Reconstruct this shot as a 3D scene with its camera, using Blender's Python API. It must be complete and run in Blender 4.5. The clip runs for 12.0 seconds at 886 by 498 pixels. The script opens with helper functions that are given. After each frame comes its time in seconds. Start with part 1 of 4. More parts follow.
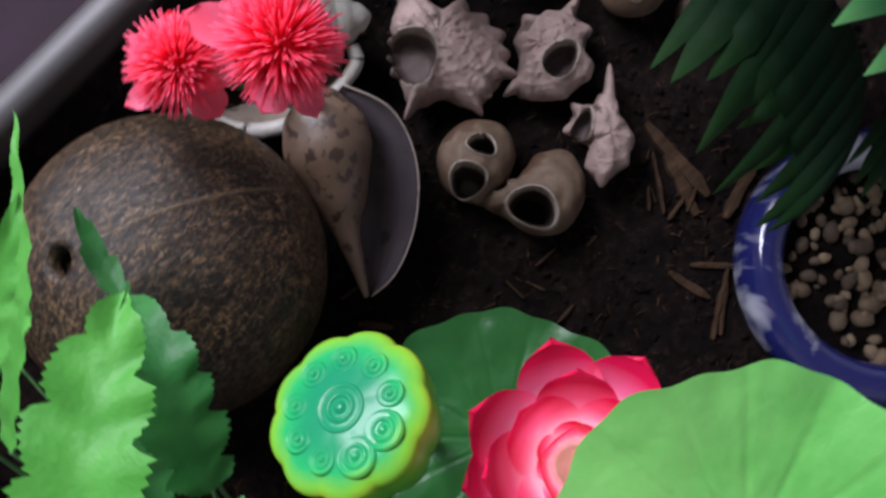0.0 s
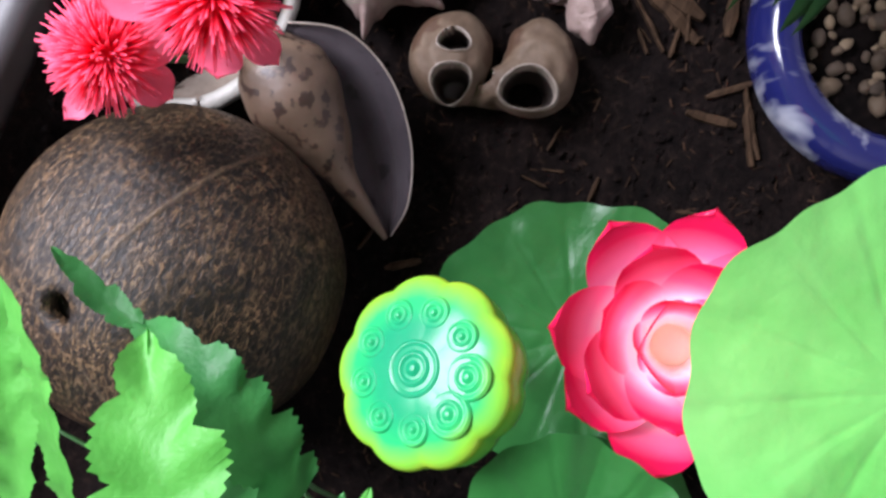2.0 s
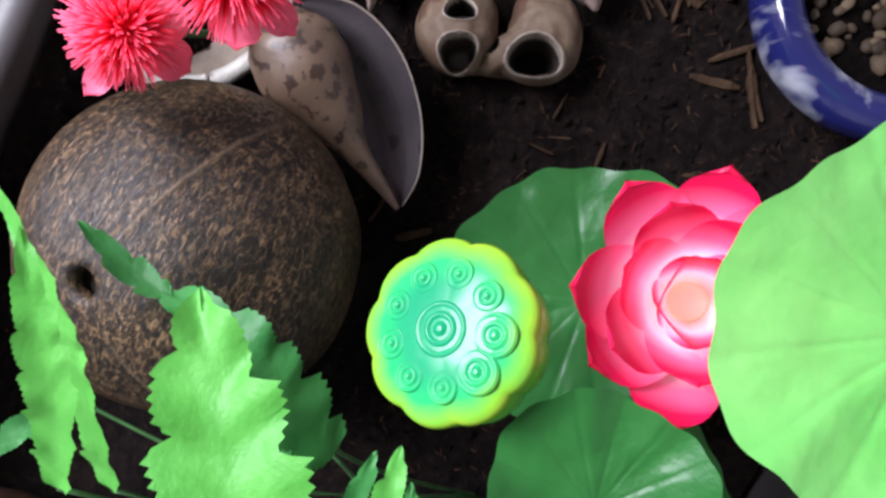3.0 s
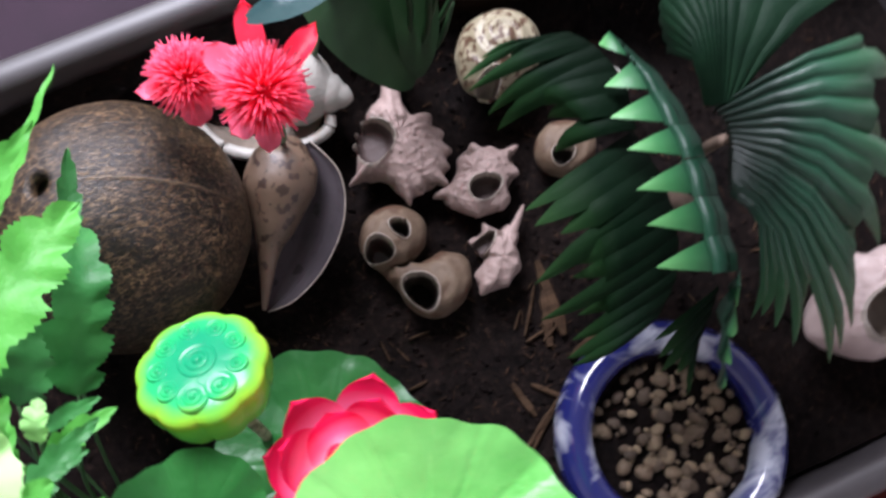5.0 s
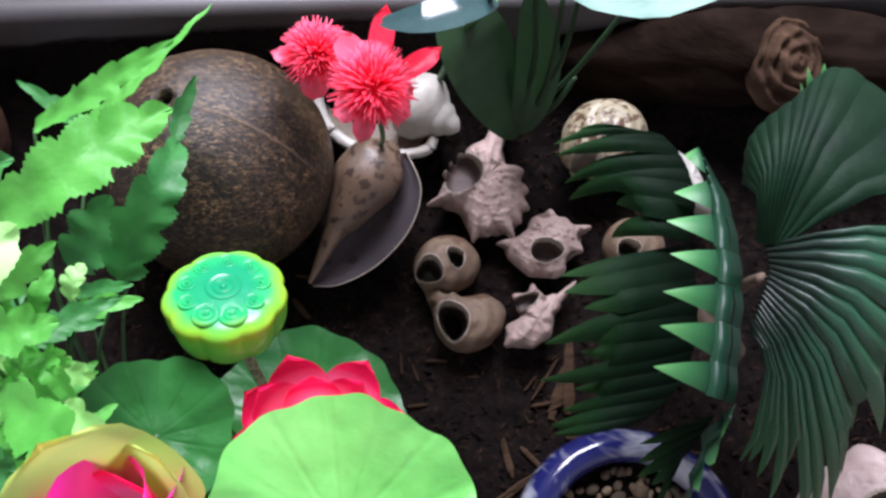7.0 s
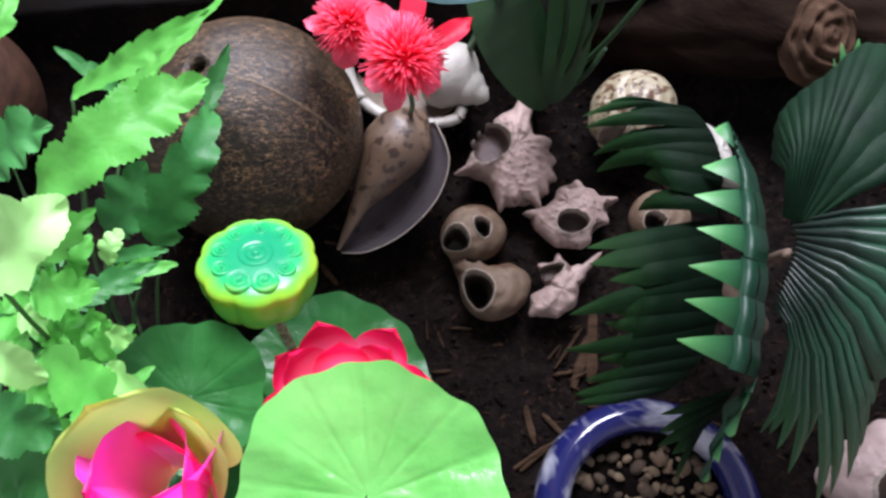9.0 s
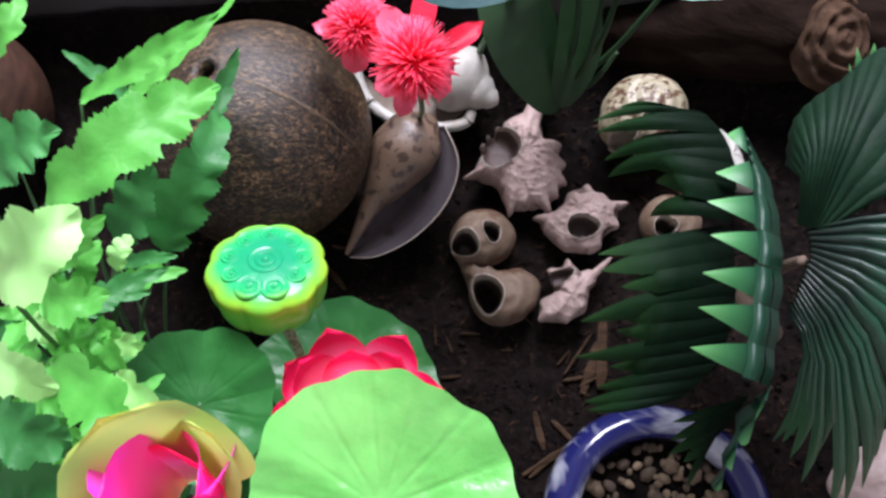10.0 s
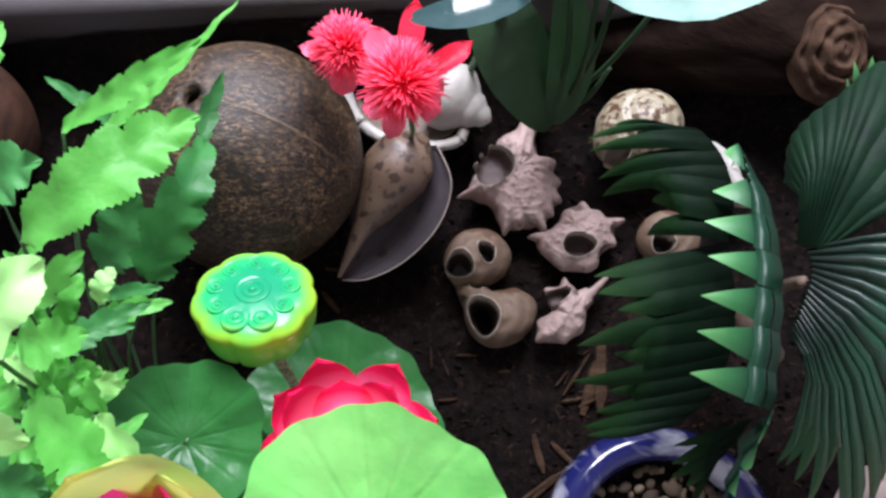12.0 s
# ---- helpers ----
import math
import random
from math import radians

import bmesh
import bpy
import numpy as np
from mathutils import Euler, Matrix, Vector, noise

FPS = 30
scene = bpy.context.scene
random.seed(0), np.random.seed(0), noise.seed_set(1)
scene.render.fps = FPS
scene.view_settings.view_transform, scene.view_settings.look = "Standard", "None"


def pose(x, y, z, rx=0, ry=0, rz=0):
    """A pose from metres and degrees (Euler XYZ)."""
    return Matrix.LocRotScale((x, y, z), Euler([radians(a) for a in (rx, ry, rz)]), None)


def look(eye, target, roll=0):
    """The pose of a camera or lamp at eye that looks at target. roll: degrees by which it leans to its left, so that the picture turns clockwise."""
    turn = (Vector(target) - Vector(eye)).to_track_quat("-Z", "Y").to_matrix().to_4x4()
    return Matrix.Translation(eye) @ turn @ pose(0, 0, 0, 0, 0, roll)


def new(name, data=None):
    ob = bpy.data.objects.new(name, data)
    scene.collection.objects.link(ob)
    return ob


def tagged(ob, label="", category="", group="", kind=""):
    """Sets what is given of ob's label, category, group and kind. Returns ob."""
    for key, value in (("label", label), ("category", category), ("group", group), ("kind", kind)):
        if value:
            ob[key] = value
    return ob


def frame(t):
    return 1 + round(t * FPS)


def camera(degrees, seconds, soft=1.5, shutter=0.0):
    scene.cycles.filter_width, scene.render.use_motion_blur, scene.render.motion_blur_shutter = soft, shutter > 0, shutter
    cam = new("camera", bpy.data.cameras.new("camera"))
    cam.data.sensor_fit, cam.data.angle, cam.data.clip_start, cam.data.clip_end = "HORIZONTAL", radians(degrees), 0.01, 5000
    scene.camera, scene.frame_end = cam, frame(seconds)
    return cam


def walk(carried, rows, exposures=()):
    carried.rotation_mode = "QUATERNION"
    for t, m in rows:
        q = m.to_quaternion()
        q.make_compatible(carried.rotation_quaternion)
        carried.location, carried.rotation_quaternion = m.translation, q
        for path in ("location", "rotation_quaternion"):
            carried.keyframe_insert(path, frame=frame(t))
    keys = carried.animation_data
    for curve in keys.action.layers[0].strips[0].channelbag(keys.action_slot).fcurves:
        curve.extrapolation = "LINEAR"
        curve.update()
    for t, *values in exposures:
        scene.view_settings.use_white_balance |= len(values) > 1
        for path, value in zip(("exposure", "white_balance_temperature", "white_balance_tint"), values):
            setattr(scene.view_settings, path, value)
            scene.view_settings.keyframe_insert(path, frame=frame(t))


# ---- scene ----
cam = camera(54.5, 12.0, 2.7, 0.5)
# seconds, place in metres, turn in degrees
PATH = [
    (0.0, 0.0194, -0.0483, 0.3478, 7.19, 3.38, -42.98),
    (0.3, 0.0175, -0.0452, 0.3428, 7.64, 4.04, -49.74),
    (0.5, 0.0201, -0.0386, 0.3303, 4.80, 3.45, -54.23),
    (0.7, 0.0190, -0.0425, 0.3353, 7.01, 4.43, -60.70),
    (1.0, 0.0251, -0.0361, 0.3330, 3.82, 3.93, -59.79),
    (1.5, 0.0185, -0.0369, 0.3255, 2.12, 4.04, -61.29),
    (2.0, 0.0151, -0.0354, 0.3238, 0.11, 3.65, -60.99),
    (2.5, 0.0098, -0.0317, 0.3214, -0.84, 3.00, -62.34),
    (2.7, 0.0093, -0.0298, 0.3226, -1.71, 2.97, -62.80),
    (4.3, 0.0060, -0.0601, 0.3752, 10.09, -0.84, -42.93),
    (4.5, 0.0122, -0.0662, 0.3822, 12.54, -2.91, -35.58),
    (5.0, 0.0308, -0.0872, 0.4119, 14.32, -2.60, -22.99),
    (5.3, 0.0502, -0.1045, 0.4321, 15.40, -0.21, -15.60),
    (5.5, 0.0432, -0.1095, 0.4263, 14.27, 0.07, -11.67),
    (5.8, 0.0412, -0.1132, 0.4413, 19.06, 0.61, -5.76),
    (6.0, 0.0419, -0.1128, 0.4410, 18.65, 0.51, -3.66),
    (6.5, 0.0464, -0.1168, 0.4354, 18.50, -0.82, -0.88),
    (7.0, 0.0506, -0.1119, 0.4300, 17.91, -1.77, -0.61),
    (7.2, 0.0505, -0.1104, 0.4364, 17.60, -1.47, -0.17),
    (8.8, 0.0510, -0.1114, 0.4348, 15.74, -0.37, 0.23),
    (9.0, 0.0488, -0.1110, 0.4350, 15.49, -0.55, 0.73),
    (9.5, 0.0477, -0.1090, 0.4312, 15.12, -0.41, 1.30),
    (10.0, 0.0460, -0.1082, 0.4329, 15.51, -0.37, 0.91),
    (10.5, 0.0473, -0.1037, 0.4292, 15.82, -0.09, 0.59),
    (11.0, 0.0471, -0.1015, 0.4286, 16.17, 0.01, 0.59),
    (11.5, 0.0452, -0.1014, 0.4310, 16.04, -0.16, 0.43),
    (12.0, 0.0496, -0.0999, 0.4277, 16.00, -0.00, 0.00),
]
walk(cam, [(t, pose(*p)) for t, *p in PATH],
     [(0.0, -0.9, 6060, 19), (0.6, -0.46, 6060, 19), (1.5, -0.18, 6060, 19), (2.5, -0.13, 6060, 19), (12.0, -0.07, 6060, 19)])

# ---- light ----
world = bpy.data.worlds.new("world")
scene.world = world
world.use_nodes = True
wn = world.node_tree.nodes
sky = wn.new("ShaderNodeTexSky")
sky.sky_type, sky.sun_disc = "NISHITA", False
sky.sun_elevation, sky.sun_rotation = radians(40), radians(20)
world.node_tree.links.new(sky.outputs[0], wn["Background"].inputs[0])
wn["Background"].inputs[1].default_value = 0.10

SKYLIGHT = 43.0
sky_panel = bpy.data.lights.new("window_light", "AREA")
sky_panel.shape, sky_panel.size, sky_panel.size_y = "RECTANGLE", 0.55, 0.42
sky_panel.energy, sky_panel.color = SKYLIGHT, (0.97, 0.98, 1.0)
lamp = new("window_light", sky_panel)
lamp.matrix_world = look((0.03, 0.66, 0.90), (0.03, 0.0, 0.1))
scene.view_settings.exposure = 0.0


# ---- materials ----
def nodes_of(name):
    m = bpy.data.materials.new(name)
    m.use_nodes = True
    t = m.node_tree
    return m, t, t.nodes["Principled BSDF"], t.nodes["Material Output"]


def noise_node(t, scale, detail=6, rough=0.6, stretch=None, dist=0.0):
    tc = t.nodes.new("ShaderNodeTexCoord")
    mp = t.nodes.new("ShaderNodeMapping")
    t.links.new(tc.outputs["Object"], mp.inputs[0])
    if stretch:
        mp.inputs["Scale"].default_value = stretch
    n = t.nodes.new("ShaderNodeTexNoise")
    n.inputs["Scale"].default_value, n.inputs["Detail"].default_value = scale, detail
    n.inputs["Roughness"].default_value, n.inputs["Distortion"].default_value = rough, dist
    t.links.new(mp.outputs[0], n.inputs["Vector"])
    return n.outputs["Fac"]


def ramp(t, fac, stops):
    r = t.nodes.new("ShaderNodeValToRGB")
    while len(r.color_ramp.elements) < len(stops):
        r.color_ramp.elements.new(0.5)
    for e, (p, c) in zip(r.color_ramp.elements, stops):
        e.position, e.color = p, (*c, 1)
    t.links.new(fac, r.inputs[0])
    return r.outputs[0]


def mix(t, fac, a, b, kind="MIX"):
    m = t.nodes.new("ShaderNodeMix")
    m.data_type, m.blend_type = "RGBA", kind
    for sock, v in ((m.inputs["Factor"], fac), (m.inputs["A"], a), (m.inputs["B"], b)):
        if isinstance(v, (int, float)):
            sock.default_value = v
        elif isinstance(v, tuple):
            sock.default_value = (*v, 1)
        else:
            t.links.new(v, sock)
    return m.outputs["Result"]


def bump(t, b, fac, strength, dist=0.001):
    n = t.nodes.new("ShaderNodeBump")
    n.inputs["Strength"].default_value, n.inputs["Distance"].default_value = strength, dist
    t.links.new(fac, n.inputs["Height"])
    t.links.new(n.outputs[0], b.inputs["Normal"])


def plain(name, a, b_, scale=60, rough=0.5, bumpy=0.2, stretch=None, spec=0.5, spots=None, metal=0.0):
    """Two-tone noise with fine bump, and dark spots of their own shape where given."""
    m, t, p, _ = nodes_of(name)
    big = noise_node(t, scale, stretch=stretch)
    col = ramp(t, big, [(0.32, a), (0.68, b_)])
    if spots:
        colour, size, low = spots
        col = mix(t, ramp(t, noise_node(t, size, 3, 0.5), [(low, (0, 0, 0)), (low + 0.06, (1, 1, 1))]), col, colour)
    t.links.new(col, p.inputs["Base Color"])
    p.inputs["Roughness"].default_value = rough
    p.inputs["Specular IOR Level"].default_value = spec
    p.inputs["Metallic"].default_value = metal
    bump(t, p, noise_node(t, scale * 6, 5, 0.65, stretch), bumpy)
    return m


def leaf_mat(name, a, b_, rough=0.45, through_=0.35, tone=None, scale=40, glow=1.5, ribs=0.25, spec=0.35):
    """Thin plastic or cloth leaf: gloss over colour, some light coming through."""
    m, t, p, out = nodes_of(name)
    col = ramp(t, noise_node(t, scale), [(0.3, a), (0.7, b_)])
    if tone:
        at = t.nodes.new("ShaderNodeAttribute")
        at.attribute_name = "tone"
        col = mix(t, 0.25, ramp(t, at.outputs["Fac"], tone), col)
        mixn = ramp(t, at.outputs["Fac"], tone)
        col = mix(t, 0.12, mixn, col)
    t.links.new(col, p.inputs["Base Color"])
    p.inputs["Roughness"].default_value = rough
    p.inputs["Specular IOR Level"].default_value = spec
    bump(t, p, noise_node(t, scale * 9, 4, 0.6), ribs, 0.0006)
    tr = t.nodes.new("ShaderNodeBsdfTranslucent")
    lift = mix(t, 1.0, col, (glow, glow, glow), "MULTIPLY")
    t.links.new(lift, tr.inputs[0])
    ms = t.nodes.new("ShaderNodeMixShader")
    ms.inputs[0].default_value = through_
    t.links.new(p.outputs[0], ms.inputs[1])
    t.links.new(tr.outputs[0], ms.inputs[2])
    t.links.new(ms.outputs[0], out.inputs[0])
    return m


def soil_mat():
    m, t, p, _ = nodes_of("dark potting soil")
    crumbs = noise_node(t, 240, 8, 0.75)
    col = ramp(t, crumbs, [(0.36, (0.0036, 0.00252, 0.00252)), (0.56, (0.012, 0.0081, 0.0075)), (0.74, (0.045, 0.0276, 0.021))])
    big = ramp(t, noise_node(t, 22, 4), [(0.35, (0.5, 0.5, 0.5)), (0.7, (1.3, 1.2, 1.1))])
    t.links.new(mix(t, 1.0, col, big, "MULTIPLY"), p.inputs["Base Color"])
    p.inputs["Roughness"].default_value = 0.95
    p.inputs["Specular IOR Level"].default_value = 0.08
    bump(t, p, crumbs, 1.0, 0.004)
    return m


def coconut_mat():
    """Polished shell: fine curly fibres, pale on dark brown, with broad darker clouds."""
    m, t, p, _ = nodes_of("polished coconut shell")
    fibre = noise_node(t, 820, 6, 0.7, (0.4, 1.0, 0.7), 0.9)
    cloud = noise_node(t, 38, 5, 0.6)
    streak = noise_node(t, 210, 6, 0.7, (0.3, 1.2, 0.9), 0.8)
    col = ramp(t, fibre, [(0.41, (0.0055, 0.0031, 0.0017)), (0.5, (0.028, 0.017, 0.0092)), (0.59, (0.17, 0.118, 0.07))])
    dark = ramp(t, cloud, [(0.36, (0.4, 0.38, 0.35)), (0.64, (1.05, 0.98, 0.9))])
    line = ramp(t, streak, [(0.42, (0.45, 0.43, 0.41)), (0.55, (1.05, 1.0, 0.95))])
    at = t.nodes.new("ShaderNodeAttribute")
    at.attribute_name = "tone"
    body = mix(t, 1.0, mix(t, 1.0, col, dark, "MULTIPLY"), line, "MULTIPLY")
    t.links.new(mix(t, at.outputs["Fac"], body, (0.12, 0.083, 0.05)), p.inputs["Base Color"])
    t.links.new(ramp(t, fibre, [(0.42, (0.5, 0.5, 0.5)), (0.58, (0.3, 0.3, 0.3))]), p.inputs["Roughness"])
    p.inputs["Specular IOR Level"].default_value = 0.36
    bump(t, p, fibre, 0.6, 0.0008)
    return m


M_SOIL = soil_mat()
M_COCO = coconut_mat()
M_COCO_IN = plain("dark coconut inside", (0.012, 0.008, 0.006), (0.03, 0.02, 0.014), 80, 0.9)
M_COCO_RED = plain("reddish brown coconut shell", (0.016, 0.007, 0.0045), (0.045, 0.02, 0.011), 90, 0.7, 0.5, (1, 1, 3), spec=0.15)
M_WHELK = plain("tan whelk shell", (0.06552, 0.03975, 0.02422), (0.1092, 0.072, 0.04774), 45, 0.5, 0.25, spots=((0.0252, 0.012, 0.007125), 230, 0.55))
M_GREY = plain("grey purple shell lining", (0.0272, 0.0224, 0.0256), (0.048, 0.04, 0.044), 40, 0.6, 0.1, spec=0.12, spots=((0.0176, 0.0136, 0.0152), 90, 0.56))
M_MUREX = plain("pinkish grey murex shell", (0.1551, 0.1053, 0.09032), (0.2684, 0.195, 0.1744), 70, 0.65, 0.6, spots=((0.08387, 0.0546, 0.0432), 110, 0.6))
M_MUREX_IN = plain("brown pink murex lining", (0.0306, 0.01785, 0.0153), (0.0527, 0.0323, 0.0289), 60, 0.7, 0.1)
M_SNAIL = plain("ochre and cream snail shell", (0.04841, 0.02512, 0.01161), (0.1229, 0.08487, 0.05353), 70, 0.7, 0.4, spots=((0.05214, 0.02377, 0.009676), 60, 0.56))
# shade inside the snail openings, put into the lining as a near-black colour
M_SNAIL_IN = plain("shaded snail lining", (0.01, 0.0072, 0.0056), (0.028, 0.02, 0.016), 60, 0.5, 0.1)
M_CHALK = plain("chalky white shell", (0.215, 0.2031, 0.1802), (0.3111, 0.2992, 0.2695), 60, 0.55, 0.35, spots=((0.255, 0.204, 0.1445), 60, 0.66))
M_CHALK_IN = plain("brown stained shell lining", (0.07, 0.05, 0.036), (0.18, 0.145, 0.115), 60, 0.6, 0.2)
M_SPECK = plain("cream shell with brown specks", (0.17, 0.145, 0.09), (0.25, 0.22, 0.15), 50, 0.5, 0.25, spots=((0.06, 0.03, 0.015), 300, 0.51))
M_PEBBLE = plain("tan gravel", (0.0832, 0.0572, 0.0364), (0.1976, 0.1512, 0.0992), 90, 0.7, 0.3)
pt = M_PEBBLE.node_tree
oi = pt.nodes.new("ShaderNodeObjectInfo")
pb = pt.nodes["Principled BSDF"]
old = pb.inputs["Base Color"].links[0].from_socket
pt.links.new(mix(pt, 1.0, old, ramp(pt, oi.outputs["Random"], [(0.0, (0.25, 0.2, 0.17)), (0.6, (0.7, 0.62, 0.55)), (1.0, (1.3, 1.25, 1.15))]), "MULTIPLY"), pb.inputs["Base Color"])
M_CHIP = plain("weathered wood chip", (0.02025, 0.0117, 0.0072), (0.054, 0.0315, 0.018), 70, 0.9, 0.5, (0.75, 6, 0.75), spec=0.1)
M_BARK = plain("brown bark fibre", (0.0072, 0.0042, 0.003), (0.045, 0.024, 0.0144), 30, 0.9, 0.2, spec=0.1)
M_CONCH = plain("pinkish white conch shell", (0.288, 0.21, 0.195), (0.44, 0.345, 0.3225), 50, 0.5, 0.4)
M_LIP = plain("pale worn shell edge", (0.17, 0.14, 0.11), (0.26, 0.22, 0.19), 60, 0.5, 0.2)
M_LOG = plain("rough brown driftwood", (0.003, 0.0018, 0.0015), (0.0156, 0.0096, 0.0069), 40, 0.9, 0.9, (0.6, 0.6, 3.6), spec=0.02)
M_KNOT = plain("tan driftwood knot", (0.0112, 0.00665, 0.00455), (0.0665, 0.0392, 0.0252), 60, 0.85, 0.9, spec=0.03)
M_TUB = plain("grey plastic tub", (0.027, 0.0234, 0.02475), (0.03825, 0.03375, 0.0351), 20, 0.5, 0.1)
M_PURPLE = plain("dark purple cloth", (0.0105, 0.0024, 0.009), (0.0165, 0.0042, 0.0135), 30, 0.9, 0.3)
M_WALL = plain("pale wall paint", (0.76, 0.74, 0.74), (0.82, 0.8, 0.8), 4, 0.85, 0.05)
M_FLOOR = plain("brown floorboards", (0.16, 0.1, 0.06), (0.25, 0.16, 0.1), 8, 0.5, 0.1, (1, 6, 1))
M_RED = plain("faded red cloth", (0.24, 0.025, 0.025), (0.34, 0.05, 0.045), 25, 0.85, 0.4)
M_STRIPE = plain("pale blue stripe", (0.45, 0.52, 0.6), (0.6, 0.66, 0.72), 30, 0.8, 0.2)
M_NAVY = plain("dark stripe", (0.02, 0.03, 0.06), (0.04, 0.05, 0.09), 30, 0.8, 0.2)
M_FERN = leaf_mat("bright green cloth fern", (0.058, 0.295, 0.034), (0.125, 0.45, 0.078), 0.5, 0.4, ribs=0.6)
M_FERN_D = leaf_mat("deep green cloth fern", (0.02, 0.13, 0.028), (0.05, 0.23, 0.055), 0.5, 0.3, ribs=0.6)
M_FERN_P = leaf_mat("pale green cloth fern", (0.24, 0.56, 0.14), (0.38, 0.7, 0.26), 0.5, 0.4)
M_LILY = leaf_mat("light green lotus leaf", (0.1, 0.41, 0.075), (0.2, 0.58, 0.15), 0.2, 0.35, spec=0.5, scale=25, ribs=0.6)
M_LILY_D = leaf_mat("mid green lotus leaf", (0.0125, 0.092, 0.019), (0.027, 0.145, 0.031), 0.36, 0.25, scale=25, ribs=0.6)
# shade along the rib and lighter lit tips are painted into the tone ramp
M_PALM = leaf_mat("dark green palm plastic, shaded rib", (0.00372, 0.0279, 0.00744), (0.0093, 0.0527, 0.01364), 0.6, 0.12, spec=0.05, ribs=0.4,
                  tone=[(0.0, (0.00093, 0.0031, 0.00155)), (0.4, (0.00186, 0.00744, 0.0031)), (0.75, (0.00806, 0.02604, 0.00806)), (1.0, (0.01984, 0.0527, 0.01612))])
# the fan's hub is painted near black for the shade between its folds
M_PALM_F = leaf_mat("blue green fan palm plastic, shaded hub", (0.0066, 0.0289, 0.0144), (0.0176, 0.0663, 0.0304), 0.42, 0.12, spec=0.4, ribs=0.4,
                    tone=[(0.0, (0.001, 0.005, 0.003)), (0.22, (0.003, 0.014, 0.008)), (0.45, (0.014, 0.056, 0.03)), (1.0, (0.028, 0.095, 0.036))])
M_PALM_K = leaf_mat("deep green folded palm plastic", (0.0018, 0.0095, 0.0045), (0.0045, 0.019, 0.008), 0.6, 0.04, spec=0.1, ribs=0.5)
# leaflet bases painted in shade, their tips painted as if lit
M_PALM_L = leaf_mat("green palm plastic, lit tips", (0.035, 0.2, 0.04), (0.09, 0.33, 0.09), 0.4, 0.3, spec=0.25,
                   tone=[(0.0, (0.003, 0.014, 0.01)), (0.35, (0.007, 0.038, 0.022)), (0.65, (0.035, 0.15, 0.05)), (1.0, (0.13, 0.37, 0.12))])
M_BACK = leaf_mat("dull green leaf", (0.0075, 0.0263, 0.009), (0.0165, 0.045, 0.015), 0.45, 0.2)
M_GLOSS = leaf_mat("glossy blue green leaf", (0.1, 0.2, 0.165), (0.24, 0.34, 0.3), 0.12, 0.2)
M_GLOSS_D = leaf_mat("dark glossy leaf", (0.012, 0.035, 0.036), (0.035, 0.07, 0.07), 0.15, 0.15)
M_PETAL = leaf_mat("pink lotus petal", (0.7, 0.01, 0.09), (0.85, 0.03, 0.16), 0.4, 0.4,
                   tone=[(0.0, (0.97, 0.95, 0.85)), (0.4, (0.97, 0.86, 0.91)), (0.62, (0.88, 0.2, 0.4)), (0.82, (0.74, 0.008, 0.085))])
M_BUD = leaf_mat("magenta lotus petal", (0.8, 0.04, 0.3), (0.85, 0.1, 0.4), 0.4, 0.4,
                 tone=[(0.0, (0.9, 0.55, 0.5)), (0.4, (0.88, 0.2, 0.62)), (0.85, (0.84, 0.05, 0.5)), (1.0, (0.75, 0.02, 0.2))])
M_SEPAL = leaf_mat("yellow green sepal", (0.46, 0.46, 0.1), (0.5, 0.55, 0.16), 0.4, 0.4,
                   tone=[(0.0, (0.5, 0.3, 0.1)), (0.4, (0.36, 0.38, 0.09)), (0.85, (0.36, 0.54, 0.13)), (1.0, (0.6, 0.66, 0.13))])
M_FLOWER = leaf_mat("translucent red petal", (0.8075, 0.019, 0.0475), (0.874, 0.057, 0.114), 0.3, 0.5, spec=0.15)
M_FLOWER_P = leaf_mat("translucent pink petal", (0.88, 0.09, 0.18), (0.93, 0.2, 0.32), 0.3, 0.5, spec=0.15)
M_SPIKE = leaf_mat("hot pink bristle", (0.86, 0.03, 0.1), (0.92, 0.1, 0.2), 0.35, 0.4, spec=0.1,
                   tone=[(0.0, (0.8, 0.008, 0.03)), (0.5, (0.9, 0.05, 0.13)), (1.0, (0.95, 0.2, 0.32))])
M_STEM = plain("green plastic stem", (0.015, 0.06, 0.015), (0.035, 0.1, 0.025), 60, 0.45, 0.2)
M_BROWN = plain("brown wrapped stem", (0.05, 0.03, 0.02), (0.12, 0.08, 0.055), 90, 0.8, 0.5)


def pod_mat():
    m, t, p, _ = nodes_of("green and yellow lotus pod")
    at = t.nodes.new("ShaderNodeAttribute")
    at.attribute_name = "tone"
    wob = noise_node(t, 90, 4)
    ad = t.nodes.new("ShaderNodeMath")
    ad.operation = "MULTIPLY_ADD"
    t.links.new(wob, ad.inputs[0])
    ad.inputs[1].default_value = 0.22
    t.links.new(at.outputs["Fac"], ad.inputs[2])
    col = ramp(t, ad.outputs[0], [(0.12, (0.005, 0.19, 0.085)), (0.42, (0.015, 0.3, 0.09)), (0.68, (0.16, 0.4, 0.03)), (0.85, (0.38, 0.42, 0.02)), (1.0, (0.5, 0.36, 0.02))])
    t.links.new(col, p.inputs["Base Color"])
    p.inputs["Roughness"].default_value = 0.22
    p.inputs["Specular IOR Level"].default_value = 0.2
    bump(t, p, noise_node(t, 130, 3, 0.5), 0.1, 0.0006)
    return m


def glaze_mat():
    """Blue glaze with milky white runs of their own shape."""
    m, t, p, _ = nodes_of("blue and white glaze")
    runs = noise_node(t, 26, 4, 0.55, (1, 1, 0.35), 0.6)
